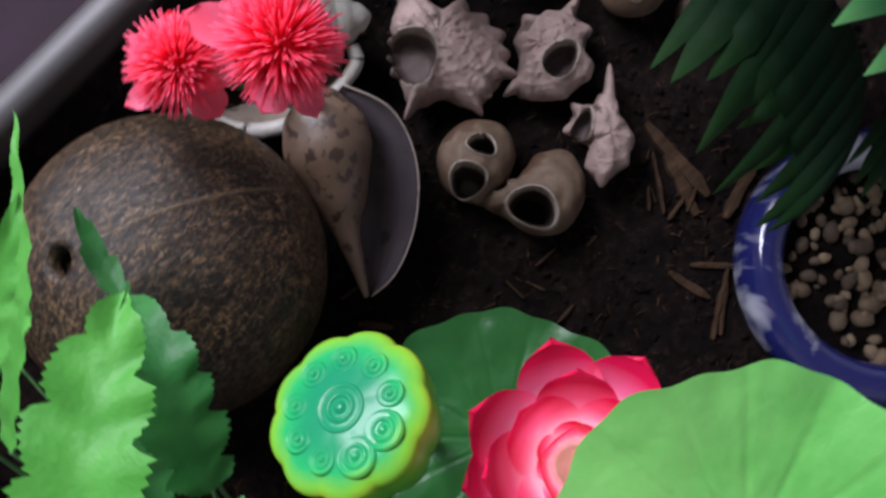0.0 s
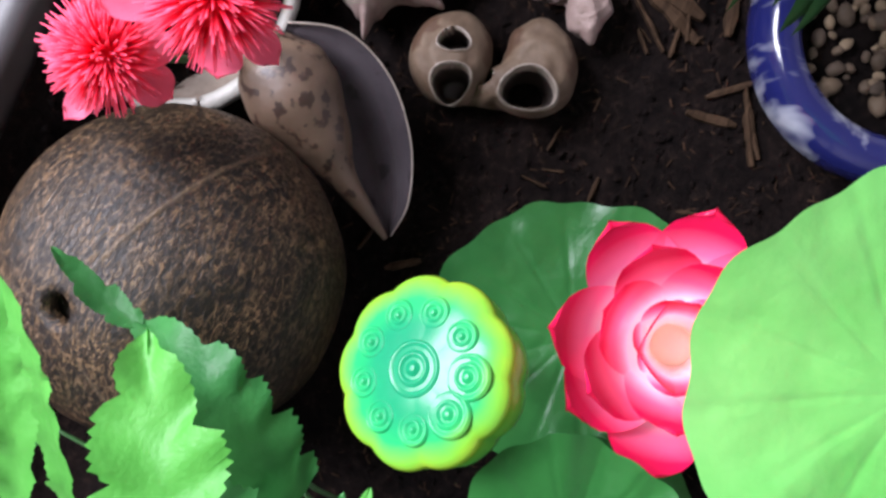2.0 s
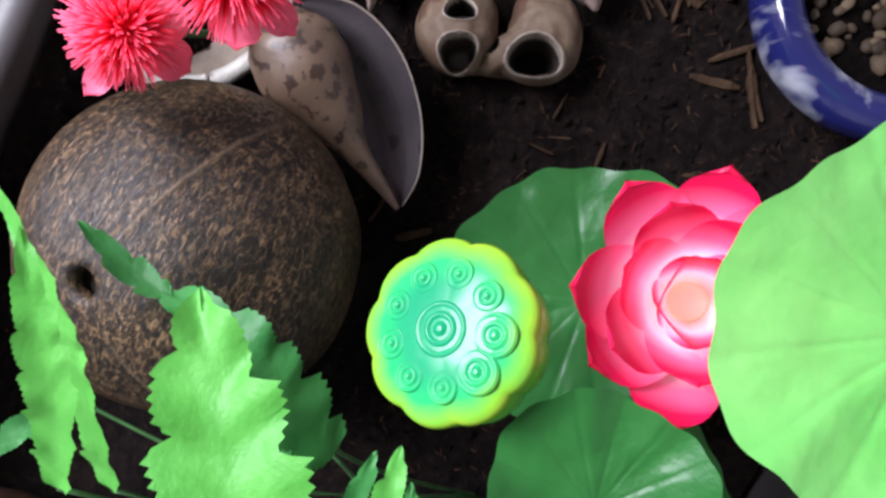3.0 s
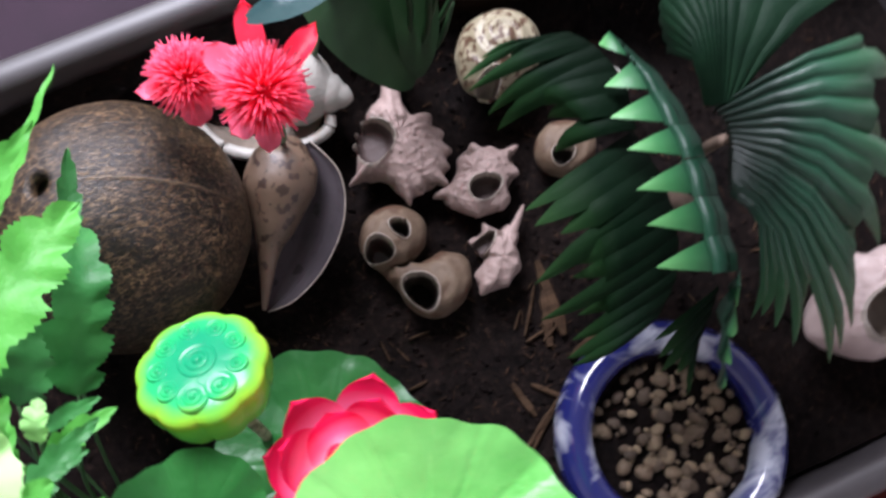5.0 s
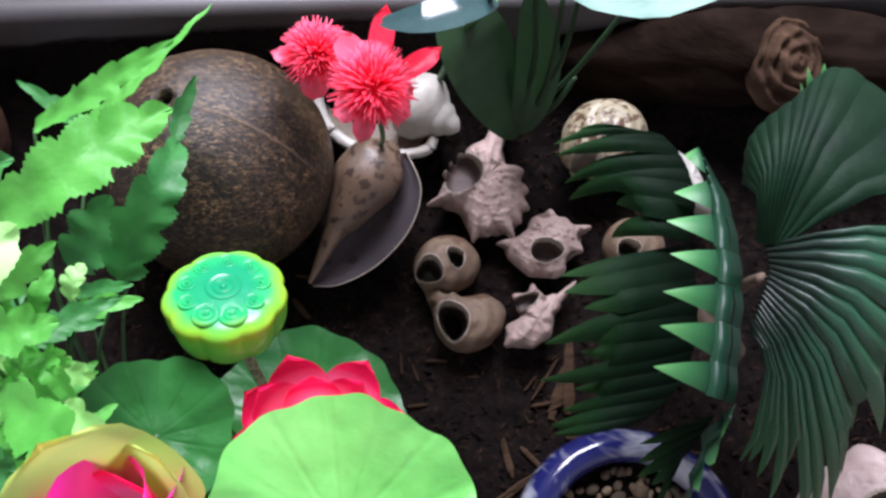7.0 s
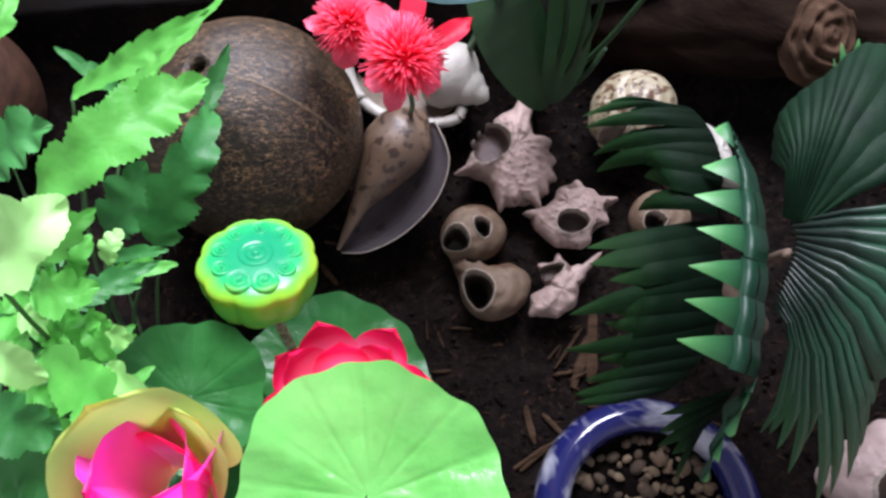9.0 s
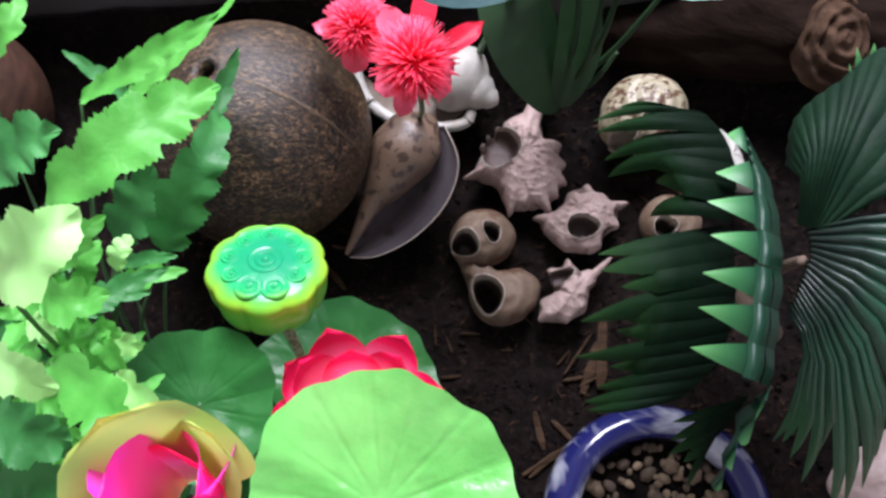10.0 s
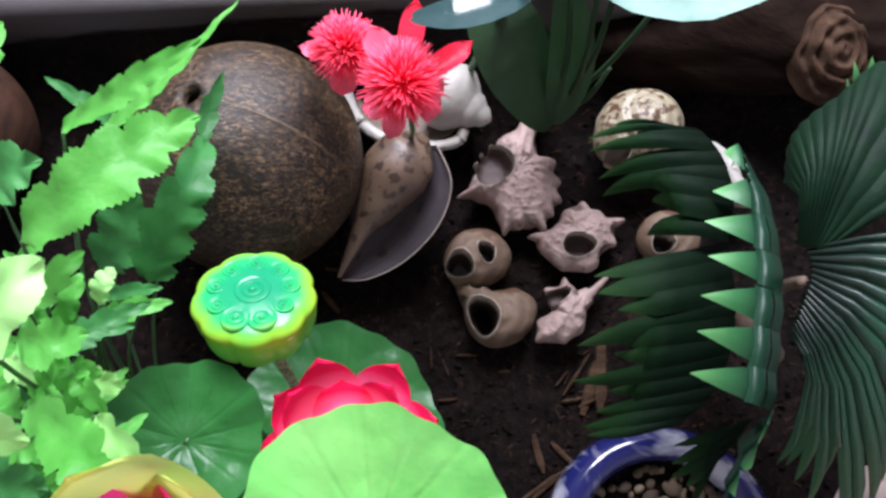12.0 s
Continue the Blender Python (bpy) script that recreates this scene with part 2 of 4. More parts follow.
    col = mix(t, ramp(t, runs, [(0.54, (0, 0, 0)), (0.62, (1, 1, 1))]), (0.01, 0.012, 0.075), (0.27, 0.28, 0.33))
    t.links.new(col, p.inputs["Base Color"])
    p.inputs["Roughness"].default_value = 0.14
    bump(t, p, noise_node(t, 60, 3), 0.12)
    return m


M_POD, M_GLAZE = pod_mat(), glaze_mat()


# ---- builders ----
def mesh_of(name, bm, material, smooth=True):
    me = bpy.data.meshes.new(name)
    bmesh.ops.recalc_face_normals(bm, faces=bm.faces)
    bm.to_mesh(me)
    bm.free()
    me.materials.append(material)
    for f in me.polygons:
        f.use_smooth = smooth
    return me


def part(name, bm, material, parent, label="", smooth=True):
    ob = new(name, mesh_of(name, bm, material, smooth))
    ob.parent = parent
    if label:
        ob["label"] = label
    return ob


def thing(name, at, label, category, group="", kind=""):
    ob = new(name)
    ob.location = at
    bpy.context.view_layer.update()
    return tagged(ob, label, category, group, kind)


def single(name, bm, material, label, category, group="", kind="", smooth=True, at=None):
    ob = new(name, mesh_of(name, bm, material, smooth))
    if at:
        ob.location = at
    return tagged(ob, label, category, group, kind)


def local(ob, p):
    return Vector(p) - ob.location


def spline(pts, s):
    """A smooth curve through the points, s from 0 to 1."""
    pts = [Vector(p) for p in pts]
    n = len(pts) - 1
    k = min(int(s * n), n - 1)
    f = s * n - k
    p0, p1, p2, p3 = pts[max(k - 1, 0)], pts[k], pts[k + 1], pts[min(k + 2, n)]
    return 0.5 * (2 * p1 + (p2 - p0) * f + (2 * p0 - 5 * p1 + 4 * p2 - p3) * f * f + (3 * p1 - p0 - 3 * p2 + p3) * f ** 3)


def grid(bm, rows, wrap=False, tones=None):
    """Faces between rows of points; tones go into the colour layer."""
    vs = [[bm.verts.new(p) for p in r] for r in rows]
    lay = bm.verts.layers.float.get("tone") or bm.verts.layers.float.new("tone")
    if tones:
        for r, tr in zip(vs, tones):
            for v, q in zip(r, tr):
                v[lay] = q
    for a, b in zip(vs, vs[1:]):
        m = len(a)
        for i in range(m if wrap else m - 1):
            j = (i + 1) % m
            bm.faces.new((a[i], a[j], b[j], b[i]))
    return vs


def newbm():
    bm = bmesh.new()
    bm.verts.layers.float.new("tone")
    return bm


def tube(bm, pts, r0, r1, sides=8, steps=14):
    rows = []
    for i in range(steps + 1):
        s = i / steps
        c = spline(pts, s)
        d = (spline(pts, min(s + 0.02, 1)) - spline(pts, max(s - 0.02, 0))).normalized()
        a = d.orthogonal().normalized()
        b = d.cross(a)
        r = r0 + (r1 - r0) * s
        rows.append([c + r * (math.cos(q) * a + math.sin(q) * b) for q in [2 * math.pi * k / sides for k in range(sides)]])
    vs = grid(bm, rows, True)
    bm.faces.new(vs[0][::-1])
    bm.faces.new(vs[-1])


def blade(bm, pts, width, up, lobes=7, fold=0.25, teeth=0.055, seed=1, taper=0.75):
    """A fern-like cloth leaf along a curve: lobed and finely toothed edge, folded along its rib, slightly waved."""
    rnd = random.Random(seed)
    n = lobes * 14
    up = Vector(up).normalized()
    rows, tones = [], []
    off = rnd.random() * 6
    for i in range(n + 1):
        s = i / n
        c = spline(pts, s)
        d = (spline(pts, min(s + 0.03, 1)) - spline(pts, max(s - 0.03, 0))).normalized()
        side = d.cross(up).normalized()
        nor = side.cross(d).normalized()
        base = math.sin(math.pi * min(1, 0.12 + s * 0.9)) ** taper * (1.0 - 0.25 * s)
        row = []
        for e in (-1, -0.66, -0.33, 0, 0.33, 0.66, 1):
            ph = (s * lobes + (0.5 if e > 0 else 0)) % 1
            lobe = 0.6 + (0.36 + 0.12 * math.sin(off + 5 * int(s * lobes + (0.5 if e > 0 else 0)))) * (ph ** 0.7 if ph < 0.88 else (1 - ph) / 0.12 * 0.9)
            w = width * base * (lobe if abs(e) > 0.5 else 0.85)
            if abs(e) == 1:
                w *= 1 + teeth * (0.9 if i % 2 else -0.4) * (0.5 + rnd.random())
            wave = (0.07 * math.sin(s * lobes * 6.28 + off) + 0.12 * noise.noise((s * 9 + off, e * 1.5, off))) * width * abs(e)
            row.append(c + side * (w * e) + nor * (abs(e) * w * fold + wave) + d * (abs(e) * width * 0.28))
        rows.append(row)
    grid(bm, rows)


def pleats(bm, bases, tips, n, depth, up, fused=0.6, bend=0.0, ragged=0.0, seed=1, lap=1.0):
    """A pleated palm leaf between its rib and its tips: folds that end in separate points."""
    up = Vector(up).normalized()
    rnd = random.Random(seed)
    for i in range(n):
        reach = 1 + ragged * rnd.uniform(-1, 1)
        lean = ragged * 0.02 * rnd.uniform(-1, 1)
        mid = (i + 0.5 + ragged * 0.5 * rnd.uniform(-1, 1)) / n
        s0, s1, sm = max(0, mid - lap * 0.5 / n), min(1, mid + lap * 0.5 / n), mid
        def at(s, f, ridge=0.0):
            b, t = spline(bases, s), spline(tips, s)
            nor = up - (t - b).normalized() * up.dot((t - b).normalized())
            return b.lerp(t, f * reach if f > fused else f) + Vector((0, lean * f * f, lean * f)) + up * (bend * 4 * f * (1 - f)) + nor * (depth * ridge)
        fs = [0, 0.2, 0.4, fused]
        rows = [[at(s0, f), at(s0 * 0.5 + sm * 0.5, f, 0.55), at(sm, f, 1), at(s1 * 0.5 + sm * 0.5, f, 0.55), at(s1, f)] for f in fs]
        # distance from the rib drives the painted shade-to-light ramp
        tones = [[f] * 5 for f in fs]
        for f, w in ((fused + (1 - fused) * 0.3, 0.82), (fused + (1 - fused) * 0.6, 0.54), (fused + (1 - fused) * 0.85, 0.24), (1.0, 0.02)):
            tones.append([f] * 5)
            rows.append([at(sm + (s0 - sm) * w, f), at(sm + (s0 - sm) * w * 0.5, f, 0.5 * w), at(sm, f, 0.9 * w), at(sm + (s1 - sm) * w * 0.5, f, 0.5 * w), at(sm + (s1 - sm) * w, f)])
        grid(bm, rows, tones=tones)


def petal(bm, m, length, width, cup=0.35, curl=0.3, n=9, across=7, rounded=False):
    """A cupped, pointed petal: base at the origin, along +y, its inside up."""
    rows, tones = [], []
    for i in range(n + 1):
        s = i / n
        w = width * math.sin(math.pi * min(1, 0.14 + 0.86 * s ** 0.9)) ** 0.65 * (1 - 0.1 * s) if s < 1 else width * 0.03
        if rounded == 2:
            w = width * math.sin(math.pi * (0.14 + 0.6 * s)) ** 0.8 * math.sqrt(max(0.0, 1 - s ** 6)) + width * 0.03
        elif rounded == 3:
            w = width * (0.3 + 0.7 * math.sin(math.pi * 0.5 * min(1, s / 0.55))) * max(0.0, 1 - max(0.0, (s - 0.55) / 0.45) ** 2.5) ** 0.62 + width * 0.012
        elif rounded:
            w = width * (0.25 + 0.75 * s ** 0.7) * math.sqrt(max(0.0, 1 - max(0.0, (s - 0.55) / 0.45) ** 2)) + width * 0.02
        row = []
        for j in range(across):
            e = 2 * j / (across - 1) - 1
            z = curl * length * s * s + cup * width * e * e * math.sin(math.pi * min(1, s + 0.1))
            row.append(m @ Vector((w * e, length * s * (1 - 0.06 * e * e), z)))
        rows.append(row)
        tones.append([s] * across)
    grid(bm, rows, tones=tones)


def frame_of(origin, z, y):
    """A pose with its z along z and its y as near to y as can be."""
    z = Vector(z).normalized()
    y = (Vector(y) - z * z.dot(Vector(y))).normalized()
    x = y.cross(z)
    m = Matrix((x, y, z)).transposed().to_4x4()
    m.translation = origin
    return m


def disc_leaf(bm, centre, normal, toward, radius, dip=0.2, wave=0.06, seed=1, stretch=1.0, notch=0.0, fold=0.0):
    """A round lotus leaf: veins out of its middle, dipped there, with a waved rim."""
    rnd = random.Random(seed)
    m = frame_of(centre, normal, toward)
    ph = [rnd.random() * 6.28 for _ in range(4)]
    rings, seg = 22, 192
    rows = []
    for i in range(rings + 1):
        f = 0.03 + 0.97 * i / rings
        row = []
        for k in range(seg):
            a = 2 * math.pi * k / seg
            r = radius * f * (1 + f * f * (0.035 * math.sin(3 * a + ph[0]) + 0.02 * math.sin(7 * a + ph[1]) + 0.012 * math.sin(17 * a + ph[2])))
            r *= 1 - notch * f * math.exp(-((a - math.pi) / 0.12) ** 2)
            vein = 0.011 * radius * (min(1, abs(math.sin(7 * a + ph[3])) * 5 * f) - 1) * min(1, 2 * f) + 0.02 * radius * noise.noise((4 * f * math.cos(a) + seed, 4 * f * math.sin(a), 0)) + 0.006 * radius * noise.noise((14 * f * math.cos(a) + seed, 14 * f * math.sin(a), 5))
            z = dip * radius * (f ** 1.6 - 0.5) + wave * radius * f * f * (math.sin(4 * a + ph[1]) + 0.5 * math.sin(9 * a + ph[2])) * 0.5 + vein
            x, y = r * math.cos(a), r * math.sin(a) * stretch
            z += fold * abs(x) * f
            row.append(m @ Vector((x, y, z)))
        rows.append(row)
    vs = grid(bm, rows, True)
    bm.faces.new(vs[0])


def around(control, q):
    """A closed curve of (degrees, radius) eased between its points, at the angle q."""
    d = math.degrees(q) % 360
    n = len(control)
    for k in range(n):
        a, b = control[k], control[(k + 1) % n]
        span = (b[0] - a[0]) % 360
        off = (d - a[0]) % 360
        if off <= span:
            f = off / span
            f = f * f * (3 - 2 * f)
            return a[1] + (b[1] - a[1]) * f
    return control[0][1]


def lying_shell(name, centre, outline, height, depth, mouths, outer, lining, label, ribs=0, relief=0.0, lip=0.0012, knobs=0.0, coil=0.0, seed=1, peak=(0.0, 0.0), round_=2.2, sink=1.7):
    """A shell lying on the soil: a domed back over its outline (degrees, mm), with open mouths (x, y, half x, half y in mm, turn) sunk into it."""
    ob = thing(name, centre, label, "shell", "sea shells on the soil")
    rings, seg = 64, 200
    qs = [2 * math.pi * k / seg for k in range(seg)]
    edge = [around(outline, q) / 1000 for q in qs]
    w = 9
    soft = [sum(edge[(k + j) % seg] for j in range(-w, w + 1)) / (2 * w + 1) for k in range(seg)]

    def mouth_at(x, y):
        best = (9.0, 0.0)
        for cx, cy, ax, ay, turn in mouths:
            dx, dy = x - cx / 1000, y - cy / 1000
            c, n = math.cos(radians(turn)), math.sin(radians(turn))
            u, v = (dx * c + dy * n) * 1000 / ax, (dy * c - dx * n) * 1000 / ay
            best = min(best, (math.hypot(u, v * (1 + 0.25 * u)), min(ax, ay) / 1000))
        return best

    rows, marks = [], []
    for i in range(rings + 1):
        f = 0.004 + 0.996 * math.sin(math.pi / 2 * i / rings)
        row, mark = [], []
        for k, q in enumerate(qs):
            r = f * (soft[k] + (edge[k] - soft[k]) * f ** 5)
            x, y = r * math.cos(q), r * math.sin(q)
            h = height * max(0.0, 1 - f ** round_) ** (1 / 2.0)
            px, py = x - peak[0] / 1000, y - peak[1] / 1000
            if ribs:
                h += relief * math.cos(ribs * math.atan2(py, px) + 2.5 * noise.noise((x * 90, y * 90, seed))) * min(1, f * 1.6) * (1 - f ** 8)
            if knobs:
                h += knobs * max(0.0, noise.noise((x * 520, y * 520, seed * 2.3))) * (1 - f ** 10) + knobs * 0.25 * max(0.0, math.sin(math.hypot(px, py) * 1300 + 4 * noise.noise((x * 120, y * 120, seed)))) * (1 - f ** 10)
            if coil:
                h += coil * math.sin(math.atan2(py, px) + math.hypot(px, py) * 900) * min(1, 3 * f) * (1 - f ** 6)
            h += 0.0006 * noise.noise((x * 160, y * 160, seed + 4.0))
            d, deep = mouth_at(x, y)
            if d < 1:
                h = h * (d ** 6) * 0.9 + (h * 0.15 - deep * sink) * (1 - d ** 6) * min(1, (1 - d) * 3 + 0.25)
                h = max(h, -0.85 * depth)
            elif d < 1.35:
                h += lip * (1 - (d - 1) / 0.35) ** 2
            row.append(Vector((x, y, h)))
            mark.append(d)
        rows.append(row)
        marks.append(mark)
    for piece, low, high, mat_, note in (("shell_wall", 1.1, 99, outer, ""), ("lip", 0.93, 1.1, M_LIP, "thin pale worn lip"), ("lining", -1, 0.93, lining, "smooth shaded inner lining")):
        bm = newbm()
        vs = [[bm.verts.new(p) for p in row] for row in rows]
        for i in range(rings):
            for k in range(seg):
                n = (k + 1) % seg
                d = (marks[i][k] + marks[i][n] + marks[i + 1][k] + marks[i + 1][n]) / 4
                if low <= d < high:
                    bm.faces.new((vs[i][k], vs[i][n], vs[i + 1][n], vs[i + 1][k]))
        if piece == "shell_wall":
            last = vs[-1]
            for f in (0.97, 0.85, 0.6, 0.25):
                ring = [bm.verts.new((soft[k] * f * math.cos(q), soft[k] * f * math.sin(q), -depth * math.sqrt(1 - f * f))) for k, q in enumerate(qs)]
                for k in range(seg):
                    n = (k + 1) % seg
                    bm.faces.new((last[k], last[n], ring[n], ring[k]))
                last = ring
            bm.faces.new(last)
        bmesh.ops.delete(bm, geom=[v for v in bm.verts if not v.link_faces], context="VERTS")
        if bm.faces:
            part(piece, bm, mat_, ob, note)
        else:
            bm.free()
    return ob


def turned(bm, start, end, prof, sides=48):
    """A body of revolution from start to end; prof holds (along, radius)."""
    start, end = Vector(start), Vector(end)
    m = frame_of(start, end - start, (0.1, 0.2, 1))
    ln = (end - start).length
    rows = [[m @ Vector((r * math.cos(q), r * math.sin(q), a * ln)) for q in [2 * math.pi * k / sides for k in range(sides)]] for a, r in prof]
    vs = grid(bm, rows, True)
    bm.faces.new(vs[0])
    bm.faces.new(vs[-1])


def whelk(spine, radii, lip, label):
    """A pear-shaped whelk: a bellied body that runs out into a canal, and a wide thin lip that opens beside it."""
    ob = thing("whelk_shell", spine[0], label, "shell", "sea shells on the soil")
    sp = [local(ob, p) for p in spine]
    lp = [local(ob, p) for p in lip]
    rv = [Vector((r, 0, 0)) for r in radii]
    bm = newbm()
    rows = []
    for i in range(61):
        t = i / 60
        c = spline(sp, t)
        d = (spline(sp, min(1, t + 0.02)) - spline(sp, max(0, t - 0.02))).normalized()
        a = d.cross(Vector((0, 0, 1))).normalized()
        b = a.cross(d)
        r = max(0.0006, spline(rv, t).x) * (1 + 0.025 * math.sin(t * 38) * (1 - t))
        rows.append([c + r * (1 + 0.03 * noise.noise((math.cos(q) * 2, math.sin(q) * 2, t * 6))) * (math.cos(q) * a + 0.92 * math.sin(q) * b) for q in [2 * math.pi * k / 56 for k in range(56)]])
    vs = grid(bm, rows, True)
    bm.faces.new(vs[0])
    bm.faces.new(vs[-1])
    part("shell_wall", bm, M_WHELK, ob)
    sheets = []
    for drop in (0.0, 0.0011):
        rows = []
        for i in range(49):
            t = i / 48
            inner = spline(sp, 0.12 + 0.86 * t) + Vector((0, 0, 0.25 * spline(rv, 0.12 + 0.86 * t).x))
            rim = spline(lp, t)
            row = []
            for j in range(21):
                v = j / 20
                sag = math.sin(math.pi * min(1, v ** 0.8)) * 0.011 * math.sin(math.pi * (0.08 + 0.84 * t)) + drop * (1 - v ** 12)
                row.append(inner.lerp(rim, v) + Vector((0, 0, -sag + 0.0004 * math.sin(v * 26 + 3 * t))))
            rows.append(row)
        sheets.append(rows)
    bm = newbm()
    grid(bm, sheets[0])
    part("lining", bm, M_GREY, ob, "smooth grey purple lining")
    bm = newbm()
    grid(bm, sheets[1])
    part("outer_lip", bm, M_WHELK, ob)
    bm = newbm()
    tube(bm, lp, 0.0004, 0.0003, 7, 40)
    part("lip_edge", bm, M_LIP, ob, "thin pale lip edge")
    return ob


# ---- the room round the tub, added out of view ----
def slab(name, lo, hi, material, label, category="wall"):
    bm = newbm()
    bmesh.ops.create_cube(bm, size=1, matrix=Matrix.LocRotScale([(p + q) / 2 for p, q in zip(lo, hi)], None, [q - p for p, q in zip(lo, hi)]))
    return single(name, bm, material, label, category, kind="structure", smooth=False)


T0 = -0.06
slab("floor", (-1.2, -1.3, -0.84), (1.2, 0.79, -0.74), M_FLOOR, "brown wooden floorboards of the room", "floor")
# unseen pale ceiling and walls, set close to bounce fill light into the tub
slab("ceiling", (-1.2, -1.3, 1.9), (1.2, 0.79, 2.0), M_WALL, "unseen pale ceiling added to bounce light", "ceiling")
slab("wall_west", (-1.3, -1.3, -0.84), (-1.2, 0.79, 2.0), M_WALL, "unseen pale wall added to bounce light")
slab("wall_east", (1.2, -1.3, -0.84), (1.3, 0.79, 2.0), M_WALL, "unseen pale wall added to bounce light")
slab("wall_south", (-1.2, -1.4, -0.84), (1.2, -1.3, 2.0), M_WALL, "unseen pale wall added to bounce light")
slab("wall_north", (-1.2, 0.72, -0.84), (1.2, 0.79, 0.55), M_WALL, "unseen pale bounce wall below the window")
slab("wall_north.001", (-1.2, 0.72, 0.55), (-0.5, 0.79, 2.0), M_WALL, "unseen pale bounce wall beside the window")
slab("wall_north.003", (-0.5, 0.72, 1.4), (0.8, 0.79, 2.0), M_WALL, "unseen pale bounce wall above the window")
slab("wall_north.002", (0.8, 0.72, 0.55), (1.2, 0.79, 2.0), M_WALL, "unseen pale bounce wall beside the window")

table = thing("table", (0, 0, T0 - 0.03), "wooden table under the planted tub, draped in dark purple cloth", "table")
bm = newbm()
bmesh.ops.create_cube(bm, size=1, matrix=Matrix.LocRotScale(local(table, (0.05, 0.0, T0 - 0.025)), None, (1.5, 0.9, 0.03)))
part("tabletop", bm, M_FLOOR, table, smooth=False)
for sx in (-0.62, 0.72):
    for sy in (-0.38, 0.38):
        bm = newbm()
        bmesh.ops.create_cube(bm, size=1, matrix=Matrix.LocRotScale(local(table, (sx, sy, (T0 - 0.04 - 0.74) / 2)), None, (0.05, 0.05, 0.74 + T0 - 0.04)))
        part("leg", bm, M_FLOOR, table, smooth=False)
bm = newbm()
rows = []
for i in range(25):
    y = 0.10 + 0.33 * i / 24
    rows.append([Vector((-0.65 + 1.4 * j / 60, y, T0 - 0.006 + 0.004 * noise.noise((j * 0.4, i * 0.4, 0)) )) for j in range(61)])
grid(bm, rows)
single("tablecloth", bm, M_PURPLE, "dark purple cloth lying on the table behind the tub", "cloth")


# ---- tub and soil ----
BX0, BX1, BY0, BY1, RIMZ = -0.27, 0.36, -0.168, 0.119, 0.08
RIMF = 0.03


def back_y(x):
    return BY1 + 0.05 * min(x, 0.0)


tub = thing("plastic_tub", (0.05, 0, T0 - 0.005), "low grey plastic tub filled with dark soil", "tub")


def tub_wall(a, b, out, za=RIMZ, zb=RIMZ):
    """One side: an upright wall with a flat rim that turns outwards."""
    bm = newbm()
    a, b, out = Vector(a), Vector(b), Vector(out)
    prof = [(0.0, T0 + 0.0), (0.0, RIMZ - 0.003), (0.003, RIMZ), (0.011, RIMZ + 0.0005), (0.014, RIMZ - 0.002), (0.014, RIMZ - 0.012), (0.0115, RIMZ - 0.012), (0.0115, RIMZ - 0.004), (0.004, RIMZ - 0.004), (0.004, T0)]
    rows = []
    for i in range(31):
        p = a.lerp(b, i / 30)
        dz = za + (zb - za) * i / 30 - RIMZ
        rows.append([local(tub, (p.x + out.x * o, p.y + out.y * o, z + (dz if z > 0 else 0))) for o, z in prof])
    grid(bm, rows)
    return bm


part("tub_wall", tub_wall((BX0 - 0.01, back_y(BX0), 0), (0.02, BY1, 0), (0, 1, 0)), M_TUB, tub)
part("tub_wall", tub_wall((0.02, BY1, 0), (BX1, BY1 + 0.012, 0), (0, 1, 0)), M_TUB, tub)
part("tub_wall", tub_wall((BX0, BY0, 0), (BX1, BY0 + 0.004, 0), (0, -1, 0), RIMF, RIMF), M_TUB, tub)
part("tub_wall", tub_wall((BX0, BY0, 0), (BX0, BY1 - 0.012, 0), (-1, 0, 0), RIMF, RIMZ), M_TUB, tub)
part("tub_wall", tub_wall((BX1, BY0, 0), (BX1, BY1 + 0.012, 0), (1, 0, 0), RIMF, RIMZ), M_TUB, tub)
bm = newbm()
bmesh.ops.create_cube(bm, size=1, matrix=Matrix.LocRotScale(local(tub, (0.045, -0.02, T0 + 0.002)), None, (0.62, 0.27, 0.004)))
part("tub_base", bm, M_TUB, tub, smooth=False)


def gz(x, y):
    """Height of the soil: flat in front, banked up towards the back."""
    z = 0.12 * max(0.0, y + 0.075)
    edge = max(0.0, y - 0.076) / 0.043
    z += 0.054 * min(edge, 1) ** 1.4 * (1 if x < 0.06 else max(0.35, 1 - (x - 0.06) * 12))
    return z


def soil_z(x, y):
    return gz(x, y) + 0.0035 * noise.fractal((x * 38, y * 38, 0), 1.0, 2.0, 5) + 0.0012 * noise.noise((x * 300, y * 300, 3))


bm = newbm()
rows = []
NX, NY = 260, 130
for j in range(NY + 1):
    row = []
    for i in range(NX + 1):
        x = BX0 + 0.004 + (BX1 - BX0 - 0.008) * i / NX
        y0, y1 = BY0 + 0.006, back_y(x) - 0.003
        y = y0 + (y1 - y0) * j / NY
        row.append(Vector((x, y, soil_z(x, y))))
    rows.append(row)
grid(bm, rows)
single("soil", bm, M_SOIL, "dark brown crumbly potting soil filling the tub", "soil", kind="structure")

rnd = random.Random(5)
bm = newbm()
for k in range(2600):
    x, y = rnd.uniform(-0.1, 0.3), rnd.uniform(-0.15, 0.11)
    r = rnd.uniform(0.0006, 0.0022)
    q = bmesh.ops.create_icosphere(bm, subdivisions=1, radius=r, matrix=Matrix.Translation((x, y, soil_z(x, y))) @ Euler((rnd.random() * 6, rnd.random() * 6, 0)).to_matrix().to_4x4() @ Matrix.Diagonal((1, rnd.uniform(0.5, 1.4), rnd.uniform(0.4, 0.8), 1)))
single("soil_crumbs", bm, M_SOIL, "loose dark soil crumbs scattered on the surface", "soil", kind="stuff", smooth=False)


rnd = random.Random(17)
